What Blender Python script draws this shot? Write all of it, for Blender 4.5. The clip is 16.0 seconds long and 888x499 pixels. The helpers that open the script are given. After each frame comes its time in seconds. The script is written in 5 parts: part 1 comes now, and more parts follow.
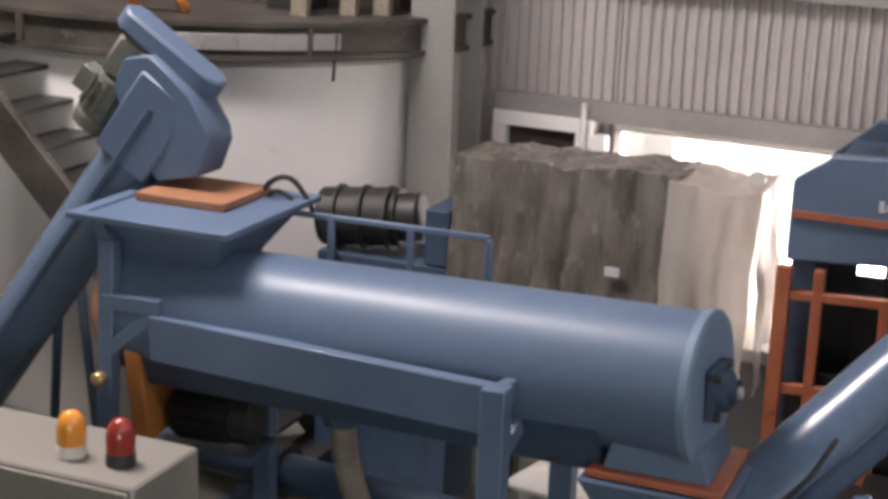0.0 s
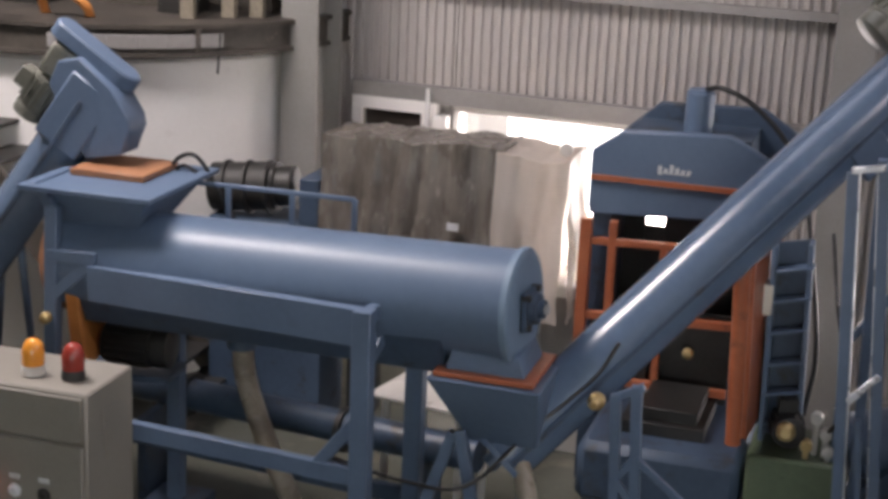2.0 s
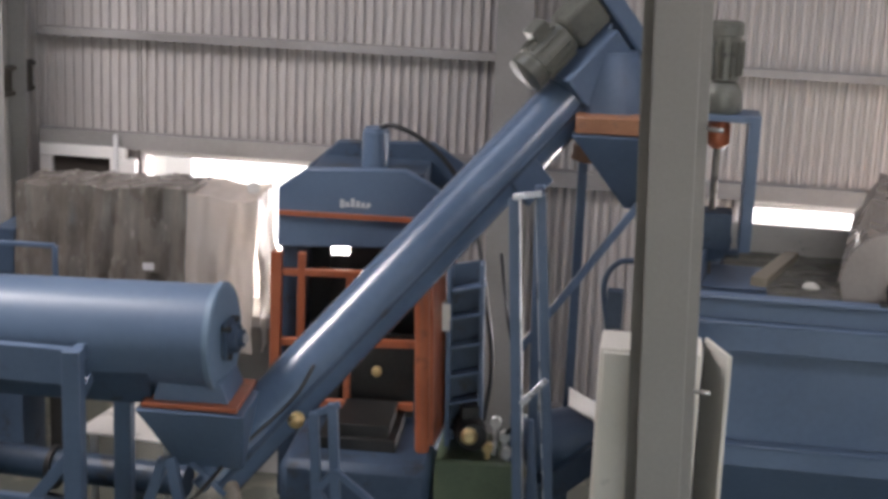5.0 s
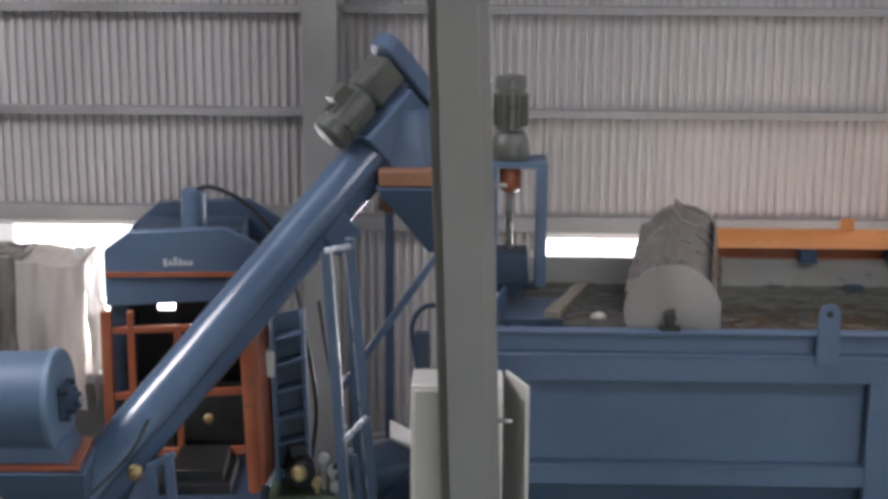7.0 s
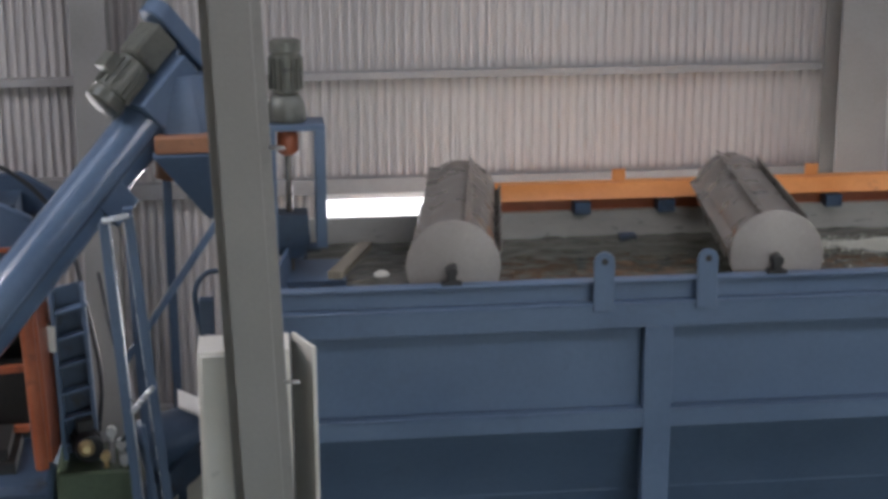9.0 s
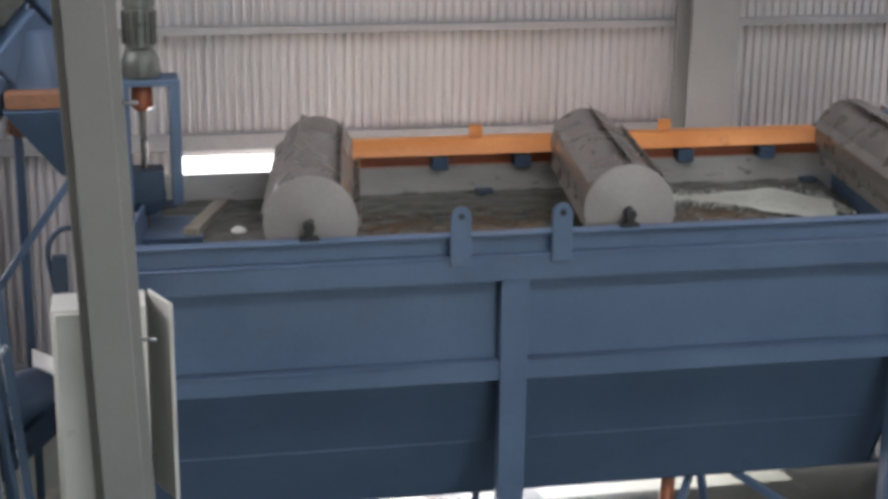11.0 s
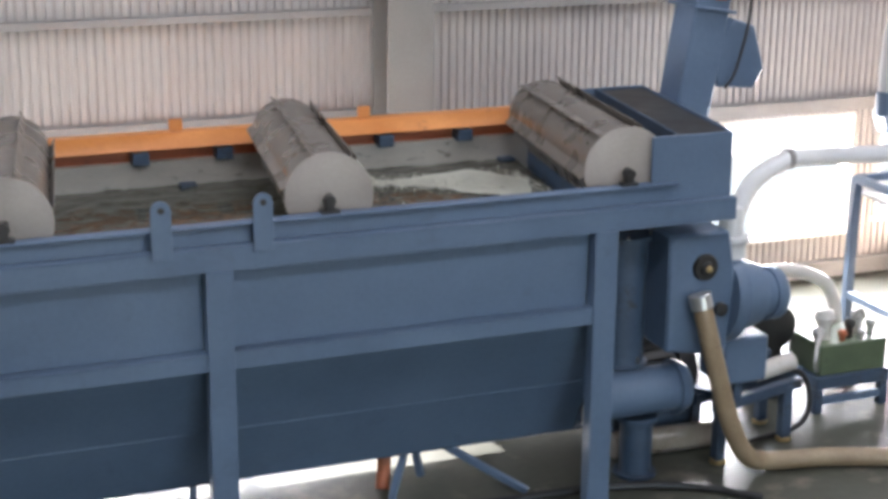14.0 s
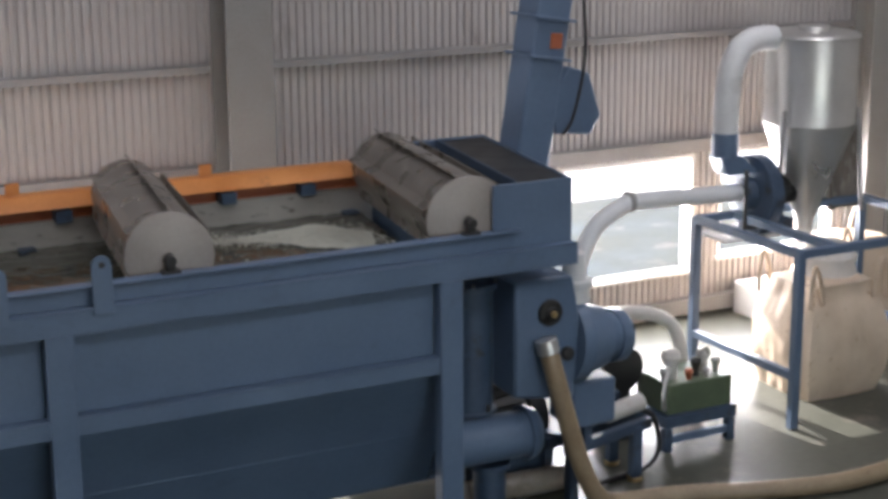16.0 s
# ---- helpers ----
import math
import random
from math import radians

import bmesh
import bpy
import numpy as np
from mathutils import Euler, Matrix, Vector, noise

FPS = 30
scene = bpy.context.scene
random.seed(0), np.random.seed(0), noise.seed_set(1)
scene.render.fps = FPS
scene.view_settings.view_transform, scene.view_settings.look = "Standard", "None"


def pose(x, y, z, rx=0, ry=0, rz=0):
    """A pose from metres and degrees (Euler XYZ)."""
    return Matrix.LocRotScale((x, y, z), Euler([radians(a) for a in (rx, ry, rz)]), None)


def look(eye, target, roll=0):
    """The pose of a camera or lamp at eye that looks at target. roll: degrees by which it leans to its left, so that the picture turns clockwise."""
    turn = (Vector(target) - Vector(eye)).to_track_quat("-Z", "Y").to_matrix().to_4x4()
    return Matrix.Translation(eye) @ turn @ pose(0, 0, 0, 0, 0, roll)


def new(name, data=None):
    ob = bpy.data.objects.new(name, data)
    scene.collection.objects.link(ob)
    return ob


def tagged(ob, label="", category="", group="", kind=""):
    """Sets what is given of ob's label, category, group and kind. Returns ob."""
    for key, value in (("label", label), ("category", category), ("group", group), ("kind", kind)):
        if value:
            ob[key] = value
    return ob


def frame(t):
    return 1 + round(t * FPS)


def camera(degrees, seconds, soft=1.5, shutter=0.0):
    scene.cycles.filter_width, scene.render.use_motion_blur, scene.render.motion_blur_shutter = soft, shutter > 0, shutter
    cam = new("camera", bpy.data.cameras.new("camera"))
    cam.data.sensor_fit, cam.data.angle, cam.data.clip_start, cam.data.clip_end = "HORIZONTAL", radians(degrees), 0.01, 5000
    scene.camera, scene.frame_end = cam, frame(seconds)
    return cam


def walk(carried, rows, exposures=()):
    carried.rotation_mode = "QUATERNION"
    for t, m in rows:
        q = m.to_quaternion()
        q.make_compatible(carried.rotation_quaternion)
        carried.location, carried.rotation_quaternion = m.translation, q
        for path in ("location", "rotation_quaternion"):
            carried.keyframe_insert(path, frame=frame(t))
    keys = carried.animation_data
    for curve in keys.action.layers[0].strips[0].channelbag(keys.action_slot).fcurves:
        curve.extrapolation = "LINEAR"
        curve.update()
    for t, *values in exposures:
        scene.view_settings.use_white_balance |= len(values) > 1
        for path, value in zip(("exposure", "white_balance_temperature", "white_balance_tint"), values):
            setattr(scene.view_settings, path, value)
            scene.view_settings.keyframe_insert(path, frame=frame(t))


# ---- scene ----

# ================= camera =================
cam = camera(31.22, 16.0, soft=3.7)


def aim(x, y, z, heading, tilt, roll):
    """A camera pose from its place, its heading (degrees to the right of +y), tilt (up) and roll."""
    h, e = radians(heading), radians(tilt)
    way = Vector((math.sin(h) * math.cos(e), math.cos(h) * math.cos(e), math.sin(e)))
    eye = Vector((x, y, z))
    return look(eye, eye + way, roll)


PATH = [
    (0, aim(-1.012, 3.300, 3.868, -25.232, -15.012, 2.307)),
    (0.5, aim(-0.722, 2.442, 4.074, -23.756, -15.142, 2.371)),
    (1, aim(-0.372, 1.518, 4.295, -22.271, -15.026, 2.452)),
    (1.5, aim(-0.341, 1.508, 4.288, -21.422, -15.329, 2.266)),
    (2, aim(-0.313, 1.507, 4.274, -19.672, -15.648, 2.561)),
    (2.5, aim(-0.304, 1.513, 4.274, -18.832, -16.295, 3.034)),
    (3, aim(-0.312, 1.510, 4.273, -17.656, -16.993, 3.306)),
    (3.5, aim(-0.288, 1.506, 4.285, -14.535, -17.027, 3.557)),
    (4, aim(-0.253, 1.509, 4.290, -11.966, -16.301, 3.546)),
    (4.5, aim(-0.227, 1.218, 4.352, -9.724, -14.805, 3.262)),
    (7, aim(-0.049, 0.166, 4.804, -1.572, -13.179, 0.275)),
    (7.5, aim(-0.023, 0.184, 4.803, 1.420, -13.033, 1.233)),
    (8, aim(-0.022, 0.161, 4.792, 4.003, -13.297, 0.333)),
    (8.5, aim(-0.034, 0.141, 4.805, 4.795, -13.832, -0.038)),
    (9, aim(-0.037, 0.105, 4.793, 6.438, -14.451, -0.337)),
    (11.5, aim(0.009, 0.047, 4.786, 12.505, -16.129, 0.717)),
    (12, aim(0.035, 0.017, 4.783, 13.731, -16.208, 0.599)),
    (12.5, aim(0.044, -0.004, 4.800, 15.916, -16.288, 0.776)),
    (13, aim(0.065, -0.030, 4.798, 17.617, -16.796, 0.663)),
    (13.5, aim(0.079, -0.062, 4.798, 19.520, -16.463, -0.123)),
    (14, aim(0.113, -0.084, 4.799, 21.713, -16.182, 0.440)),
    (14.5, aim(0.139, -0.101, 4.796, 23.165, -15.973, 0.232)),
    (15, aim(0.164, -0.120, 4.800, 24.744, -15.399, 0.183)),
    (15.5, aim(0.198, -0.125, 4.801, 25.592, -14.674, -0.077)),
    (16, aim(0.213, -0.138, 4.807, 26.886, -14.307, -0.429)),
]
EXPOSURES = [(0.0, 2.52, 6850, 19), (1.0, 2.48, 6850, 19), (4.5, 2.5, 6650, 17), (7.0, 2.35, 6150, 14), (9.0, 2.3, 6150, 14), (11.5, 2.67, 6150, 13), (12.5, 2.83, 6200, 13), (14.5, 2.88, 6200, 13), (15.2, 2.62, 6250, 13), (16.0, 2.12, 6300, 14)]
walk(cam, PATH, exposures=EXPOSURES)

# ================= daylight =================
world = bpy.data.worlds.new("sky")
scene.world = world
world.use_nodes = True
wn = world.node_tree.nodes
sky = wn.new("ShaderNodeTexSky")
sky.sky_type, sky.sun_disc = "NISHITA", False
sky.sun_elevation, sky.sun_rotation = radians(24), radians(-8)
world.node_tree.links.new(sky.outputs[0], wn["Background"].inputs[0])
wn["Background"].inputs[1].default_value = 0.12
sun = new("sun", bpy.data.lights.new("sun", "SUN"))
sun.data.energy, sun.data.angle, sun.data.color = 5.0, radians(0.6), (1.0, 0.95, 0.88)
sun.matrix_world = look((-1.4, 10.0, 4.5), (0.0, 0.0, 0.0))


def daylight(name, x, y, z, sx, sy, watts, target, tint=(1.0, 0.97, 0.95)):
    """A lamp for the sky's light in a window or in an added, unseen opening."""
    lamp = new(name, bpy.data.lights.new(name, "AREA"))
    lamp.data.shape, lamp.data.size, lamp.data.size_y = "RECTANGLE", sx, sy
    lamp.data.energy, lamp.data.color = watts, tint
    lamp.matrix_world = look((x, y, z), target)


ROOF = 7.2
# unseen roof openings added for overhead fill; the first brightens the silo
ROOF_FILLS = [(-6.7, 8.4, 98), (3.0, 4.0, 30), (9.0, 4.0, 26), (-3.0, 9.5, 4), (3.0, 9.5, 8), (9.0, 9.5, 24)]
for px, py, pw in ROOF_FILLS:
    daylight("roof_fill", px, py, ROOF + 0.02, 3.2, 1.1, pw, (px, py, 0))
# front fill through an added gate opening behind the camera, never in view
daylight("gate_fill", 4.0, -8.9, 2.6, 9.0, 4.8, 30, (4.0, 0.0, 2.2))
for wx, wz, ww, wh, pw in ((-3.2, 1.62, 2.1, 0.75, 11), (1.0, 1.25, 1.1, 1.1, 16), (3.0, 1.25, 2.5, 1.1, 26), (8.85, 1.25, 1.7, 1.1, 60), (10.8, 1.25, 1.4, 1.1, 48)):
    daylight("window_daylight", wx, 13.16, wz, ww, wh, pw, (wx, 8.0, wz - 0.65))

# ================= helpers for building =================
ORIGIN = {}
ZUP = Vector((0, 0, 1))


def V(*p):
    return Vector(p)


def box(bm, x0, x1, y0, y1, z0, z1, shift=None):
    v = [bm.verts.new((x, y, z)) for x in (x0, x1) for y in (y0, y1) for z in (z0, z1)]
    if shift:
        for q in v:
            q.co.x += shift(q.co.y)
    for f in ((0, 1, 3, 2), (4, 6, 7, 5), (0, 4, 5, 1), (2, 3, 7, 6), (0, 2, 6, 4), (1, 5, 7, 3)):
        bm.faces.new([v[i] for i in f])
    return v


def frame_of(way, up=ZUP):
    way = way.normalized()
    if abs(way.dot(up)) > 0.98:
        up = Vector((0, 1, 0))
    side = way.cross(up).normalized()
    return side, side.cross(way).normalized()


def bar(bm, p0, p1, w, h, up=ZUP):
    """A square bar from p0 to p1, w wide and h high."""
    p0, p1 = Vector(p0), Vector(p1)
    s, u = frame_of(p1 - p0, up)
    v = [bm.verts.new(p + s * a * w / 2 + u * b * h / 2) for p in (p0, p1) for a, b in ((-1, -1), (1, -1), (1, 1), (-1, 1))]
    for f in ((3, 2, 1, 0), (4, 5, 6, 7), (0, 1, 5, 4), (1, 2, 6, 5), (2, 3, 7, 6), (3, 0, 4, 7)):
        bm.faces.new([v[i] for i in f])


def rings(bm, centres, ways, radii, seg, caps=True, flat=1.0):
    loops, last = [], None
    for c, w, r in zip(centres, ways, radii):
        s, u = frame_of(w)
        if last is not None:
            s = (last - w.normalized() * last.dot(w.normalized())).normalized()
            u = s.cross(w.normalized())
        last = s
        loops.append([bm.verts.new(c + s * math.cos(2 * math.pi * k / seg) * r + u * math.sin(2 * math.pi * k / seg) * r * flat) for k in range(seg)])
    for a, b in zip(loops, loops[1:]):
        for k in range(seg):
            bm.faces.new((a[k], a[(k + 1) % seg], b[(k + 1) % seg], b[k]))
    if caps:
        bm.faces.new(loops[0][::-1])
        bm.faces.new(loops[-1])


def lathe(bm, p0, p1, profile, seg=24, caps=True):
    """A turned body on the axis p0 to p1; profile: (metres along it, radius)."""
    p0, w = Vector(p0), (Vector(p1) - Vector(p0)).normalized()
    rings(bm, [p0 + w * t for t, _ in profile], [w] * len(profile), [r for _, r in profile], seg, caps)


def rod(bm, p0, p1, r, seg=16):
    p0, p1 = Vector(p0), Vector(p1)
    rings(bm, [p0, p1], [p1 - p0] * 2, [r, r], seg)


def curve_points(pts, n=8):
    """Points on a smooth curve through pts."""
    pts = [Vector(p) for p in pts]
    q = [2 * pts[0] - pts[1]] + pts + [2 * pts[-1] - pts[-2]]
    out = []
    for i in range(1, len(q) - 2):
        for k in range(n):
            t = k / n
            out.append(0.5 * (2 * q[i] + (q[i + 1] - q[i - 1]) * t + (2 * q[i - 1] - 5 * q[i] + 4 * q[i + 1] - q[i + 2]) * t * t
                              + (3 * q[i] - q[i - 1] - 3 * q[i + 1] + q[i + 2]) * t ** 3))
    return out + [pts[-1]]


def hose(bm, pts, r, seg=10, n=8, ribs=0.0):
    c = curve_points(pts, n)
    w = [(c[min(i + 1, len(c) - 1)] - c[max(i - 1, 0)]) for i in range(len(c))]
    rings(bm, c, w, [r * (1 + ribs * (i % 2)) for i in range(len(c))], seg)


def plate(bm, outline, depth):
    """A flat plate: the outline's points, thickened along the vector depth."""
    a = [bm.verts.new(Vector(p)) for p in outline]
    b = [bm.verts.new(Vector(p) + Vector(depth)) for p in outline]
    n = len(a)
    bm.faces.new(a[::-1])
    bm.faces.new(b)
    for i in range(n):
        bm.faces.new((a[i], a[(i + 1) % n], b[(i + 1) % n], b[i]))


def frustum(bm, low, high):
    """A four-sided body between two rings of four points."""
    a, b = [bm.verts.new(Vector(p)) for p in low], [bm.verts.new(Vector(p)) for p in high]
    bm.faces.new(a[::-1])
    bm.faces.new(b)
    for i in range(4):
        bm.faces.new((a[i], a[(i + 1) % 4], b[(i + 1) % 4], b[i]))


def ring4(x0, x1, y0, y1, z):
    return [(x0, y0, z), (x1, y0, z), (x1, y1, z), (x0, y1, z)]


def finish(bm, bevel):
    bmesh.ops.recalc_face_normals(bm, faces=bm.faces)
    if bevel:
        edges = [e for e in bm.edges if len(e.link_faces) == 2 and e.calc_face_angle(0) > 0.7]
        if edges:
            bmesh.ops.bevel(bm, geom=edges, offset=bevel, segments=1, affect="EDGES", clamp_overlap=True)
    for f in bm.faces:
        f.smooth = True
    for e in bm.edges:
        e.smooth = len(e.link_faces) == 2 and e.calc_face_angle(0) < 0.62


def mesh_of(name, bm, material, origin, bevel):
    finish(bm, bevel)
    for v in bm.verts:
        v.co -= origin
    me = bpy.data.meshes.new(name)
    bm.to_mesh(me)
    bm.free()
    me.materials.append(material)
    return me


WASH_LINE = {"screw_conveyor", "friction_washer", "guard_rail", "cable_loop", "pipe_run", "sheet_table", "control_cabinet", "warning_light", "covered_machine", "work_bench", "rolled_sheet", "motor_block",
             "baling_press", "hydraulic_unit", "feed_screw", "silo", "crate", "deck_post", "lifting_sling", "stairs", "dark_backing"}
LINE_TURN = Matrix.Translation((-0.253, 1.509, 0)) @ Matrix.Rotation(radians(3.1), 4, "Z") @ Matrix.Translation((0.76, -1.509, 0))


def placed(ob, at):
    """Stands a thing at its place; the washing line is set out at a slight angle to the back wall."""
    m = Matrix.Translation(at)
    ob.matrix_world = LINE_TURN @ m if ob.name.split(".")[0] in WASH_LINE else m


def thing(name, at, label, category, group="", kind=""):
    ob = new(name)
    placed(ob, at)
    ob.empty_display_size = 0.1
    ORIGIN[ob] = Vector(at)
    return tagged(ob, label, category, group, kind)


def part(name, bm, material, parent, label="", bevel=0.004):
    ob = new(name, mesh_of(name, bm, material, ORIGIN[parent], bevel))
    ob.parent = parent
    ORIGIN[ob] = ORIGIN[parent]
    return tagged(ob, label)


def single(name, bm, material, at, label, category="", group="", kind="", bevel=0.004):
    ob = new(name, mesh_of(name, bm, material, Vector(at), bevel))
    placed(ob, at)
    ORIGIN[ob] = Vector(at)
    return tagged(ob, label, category, group, kind)


def structure(name, bm, material, label="", bevel=0.0):
    return single(name, bm, material, (0, 0, 0), label, "", "", "structure", bevel)


B = bmesh.new

# ================= materials =================


def surface(name, dark, light, rough, metal=0.0, big=1.2, fine=45.0, bump=0.1, spread=0.12, stain=None, stain_at=0.62, coat=0.0, stretch=(1, 1, 1), emission=None, glow=0.0, alpha=None):
    """A worn surface: two colours mixed by large and fine noise, stains, uneven gloss and a fine relief."""
    m = bpy.data.materials.new(name)
    m.use_nodes = True
    nt = m.node_tree
    n, l = nt.nodes, nt.links
    p = n["Principled BSDF"]
    co = n.new("ShaderNodeTexCoord")
    mp = n.new("ShaderNodeMapping")
    mp.inputs["Scale"].default_value = stretch
    l.new(co.outputs["Object"], mp.inputs[0])
    a, b = n.new("ShaderNodeTexNoise"), n.new("ShaderNodeTexNoise")
    a.inputs["Scale"].default_value, a.inputs["Detail"].default_value = big, 5
    b.inputs["Scale"].default_value, b.inputs["Detail"].default_value = fine, 3
    for t in (a, b):
        l.new(mp.outputs[0], t.inputs["Vector"])
    mix = n.new("ShaderNodeMix")
    mix.data_type = "RGBA"
    mix.inputs[6].default_value, mix.inputs[7].default_value = (*dark, 1), (*light, 1)
    add = n.new("ShaderNodeMath")
    add.operation = "MULTIPLY_ADD"
    l.new(b.outputs[0], add.inputs[0])
    add.inputs[1].default_value = 0.35
    l.new(a.outputs[0], add.inputs[2])
    ramp = n.new("ShaderNodeMapRange")
    ramp.inputs[1].default_value, ramp.inputs[2].default_value = 0.42, 0.92
    l.new(add.outputs[0], ramp.inputs[0])
    l.new(ramp.outputs[0], mix.inputs[0])
    colour = mix.outputs[2]
    if stain:
        s = n.new("ShaderNodeTexNoise")
        s.inputs["Scale"].default_value, s.inputs["Detail"].default_value, s.inputs["Roughness"].default_value = big * 2.7, 7, 0.65
        l.new(mp.outputs[0], s.inputs["Vector"])
        sr = n.new("ShaderNodeMapRange")
        sr.inputs[1].default_value, sr.inputs[2].default_value = stain_at, stain_at + 0.12
        l.new(s.outputs[0], sr.inputs[0])
        sm = n.new("ShaderNodeMix")
        sm.data_type = "RGBA"
        sm.inputs[7].default_value = (*stain, 1)
        l.new(sr.outputs[0], sm.inputs[0])
        l.new(colour, sm.inputs[6])
        colour = sm.outputs[2]
    l.new(colour, p.inputs["Base Color"])
    rr = n.new("ShaderNodeMapRange")
    rr.inputs[3].default_value, rr.inputs[4].default_value = max(rough - spread, 0.03), min(rough + spread, 1)
    rr.inputs[1].default_value, rr.inputs[2].default_value = 0.3, 0.7
    l.new(a.outputs[0], rr.inputs[0])
    l.new(rr.outputs[0], p.inputs["Roughness"])
    p.inputs["Metallic"].default_value = metal
    p.inputs["Coat Weight"].default_value = coat
    p.inputs["Coat Roughness"].default_value = 0.2
    if bump:
        bp = n.new("ShaderNodeBump")
        bp.inputs["Strength"].default_value, bp.inputs["Distance"].default_value = bump, 0.01
        l.new(add.outputs[0], bp.inputs["Height"])
        l.new(bp.outputs[0], p.inputs["Normal"])
    if emission:
        p.inputs["Emission Color"].default_value, p.inputs["Emission Strength"].default_value = (*emission, 1), glow
    if alpha is not None:
        p.inputs["Alpha"].default_value = alpha
    return m


M = {}
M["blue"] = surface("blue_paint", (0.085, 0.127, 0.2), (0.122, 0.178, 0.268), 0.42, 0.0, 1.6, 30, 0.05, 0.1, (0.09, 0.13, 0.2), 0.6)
M["blue_gloss"] = surface("glossy_blue_paint", (0.083, 0.125, 0.197), (0.118, 0.174, 0.262), 0.42, 0.0, 1.3, 22, 0.03, 0.1, (0.1, 0.15, 0.23), 0.64, coat=0.06)
M["blue_tube"] = surface("polished_blue_paint", (0.083, 0.125, 0.197), (0.115, 0.17, 0.255), 0.24, 0.0, 1.3, 22, 0.02, 0.06, (0.1, 0.15, 0.23), 0.64, coat=0.4)
# darker, stained copy of the blue; carries shade on rear and under parts
M["blue_dark"] = surface("dark_stained_blue_paint", (0.03, 0.05, 0.085), (0.06, 0.095, 0.15), 0.5, 0.0, 1.8, 30, 0.08, 0.12, (0.035, 0.035, 0.035), 0.56)
M["orange"] = surface("orange_paint", (0.62, 0.22, 0.055), (0.8, 0.33, 0.1), 0.42, 0.0, 2.2, 35, 0.06, 0.1, (0.35, 0.13, 0.05), 0.62)
M["orange_dull"] = surface("faded_orange_primer", (0.29, 0.125, 0.062), (0.42, 0.2, 0.105), 0.5, 0.0, 5.0, 40, 0.08, 0.1, (0.22, 0.12, 0.08), 0.58)
# lighter copy of the blue; the end plate's lit look is in its colour
M["blue_pale"] = surface("lightened_blue_paint", (0.15, 0.22, 0.31), (0.2, 0.285, 0.385), 0.5, 0.0, 2.5, 30, 0.05, 0.1, (0.1, 0.145, 0.22), 0.62)
# pale metal in place of sun and sky reflected off the stand's glossy paint
M["bare"] = surface("pale_glint_steel", (0.55, 0.56, 0.58), (0.75, 0.76, 0.78), 0.3, 0.6, 5, 40, 0.04)
M["orange_rust"] = surface("scuffed_orange_paint", (0.31, 0.085, 0.04), (0.48, 0.15, 0.07), 0.38, 0.0, 2.6, 35, 0.08, 0.12, (0.2, 0.08, 0.05), 0.57)
M["beige"] = surface("beige_cabinet_paint", (0.21, 0.193, 0.168), (0.275, 0.256, 0.225), 0.5, 0.0, 1.5, 60, 0.05, 0.08, (0.3, 0.28, 0.24), 0.66)
M["cream"] = surface("cream_cabinet_paint", (0.64, 0.6, 0.53), (0.78, 0.74, 0.66), 0.5, 0.0, 1.5, 60, 0.05, 0.08, (0.4, 0.38, 0.32), 0.66)
M["post"] = surface("grey_green_steel_paint", (0.245, 0.235, 0.215), (0.325, 0.31, 0.285), 0.55, 0.0, 1.2, 50, 0.05, 0.08, (0.2, 0.19, 0.17), 0.66)
M["column"] = surface("grey_steel_paint", (0.2, 0.19, 0.18), (0.3, 0.29, 0.275), 0.6, 0.0, 1.0, 40, 0.06, 0.08)
M["sheet"] = surface("galvanised_sheet", (0.4, 0.37, 0.36), (0.53, 0.5, 0.48), 0.5, 0.15, 0.8, 20, 0.05, 0.1, (0.33, 0.29, 0.27), 0.63, stretch=(1, 1, 0.35))
M["girt"] = surface("galvanised_rail", (0.24, 0.228, 0.222), (0.36, 0.345, 0.335), 0.5, 0.2, 1.5, 30, 0.05)
M["floor"] = surface("worn_painted_concrete", (0.048, 0.051, 0.04), (0.1, 0.101, 0.08), 0.5, 0.0, 0.7, 14, 0.05, 0.16, (0.18, 0.158, 0.13), 0.56)
M["floor"].node_tree.nodes["Principled BSDF"].inputs["Specular IOR Level"].default_value = 0.35
M["yard"] = surface("sunlit_concrete_yard", (0.68, 0.66, 0.63), (0.8, 0.78, 0.75), 0.9, 0.0, 0.2, 6, 0.1)
M["white"] = surface("white_paint", (0.74, 0.72, 0.7), (0.84, 0.82, 0.8), 0.4, 0.0, 0.9, 30, 0.03, 0.1, (0.6, 0.56, 0.53), 0.66)
M["roof"] = surface("roof_sheet", (0.3, 0.29, 0.28), (0.42, 0.4, 0.39), 0.6, 0.1, 0.6, 12, 0.05)
M["plaster"] = surface("grey_plaster", (0.34, 0.32, 0.3), (0.45, 0.43, 0.4), 0.85, 0.0, 0.6, 25, 0.15)
M["deck"] = surface("soiled_brown_steel", (0.035, 0.03, 0.026), (0.11, 0.095, 0.08), 0.6, 0.2, 2.5, 30, 0.12, 0.1, (0.2, 0.17, 0.14), 0.62)
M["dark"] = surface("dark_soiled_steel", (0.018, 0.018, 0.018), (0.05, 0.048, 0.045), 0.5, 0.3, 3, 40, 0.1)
M["rubber"] = surface("black_rubber", (0.01, 0.01, 0.011), (0.025, 0.025, 0.026), 0.45, 0.0, 4, 60, 0.05)
M["motor"] = surface("grey_motor_paint", (0.1, 0.105, 0.09), (0.2, 0.2, 0.17), 0.38, 0.2, 4, 45, 0.1, 0.1, (0.05, 0.05, 0.045), 0.6)
M["green"] = surface("green_machine_paint", (0.07, 0.1, 0.06), (0.13, 0.165, 0.1), 0.4, 0.0, 3, 40, 0.08, 0.1, (0.05, 0.06, 0.04), 0.6)
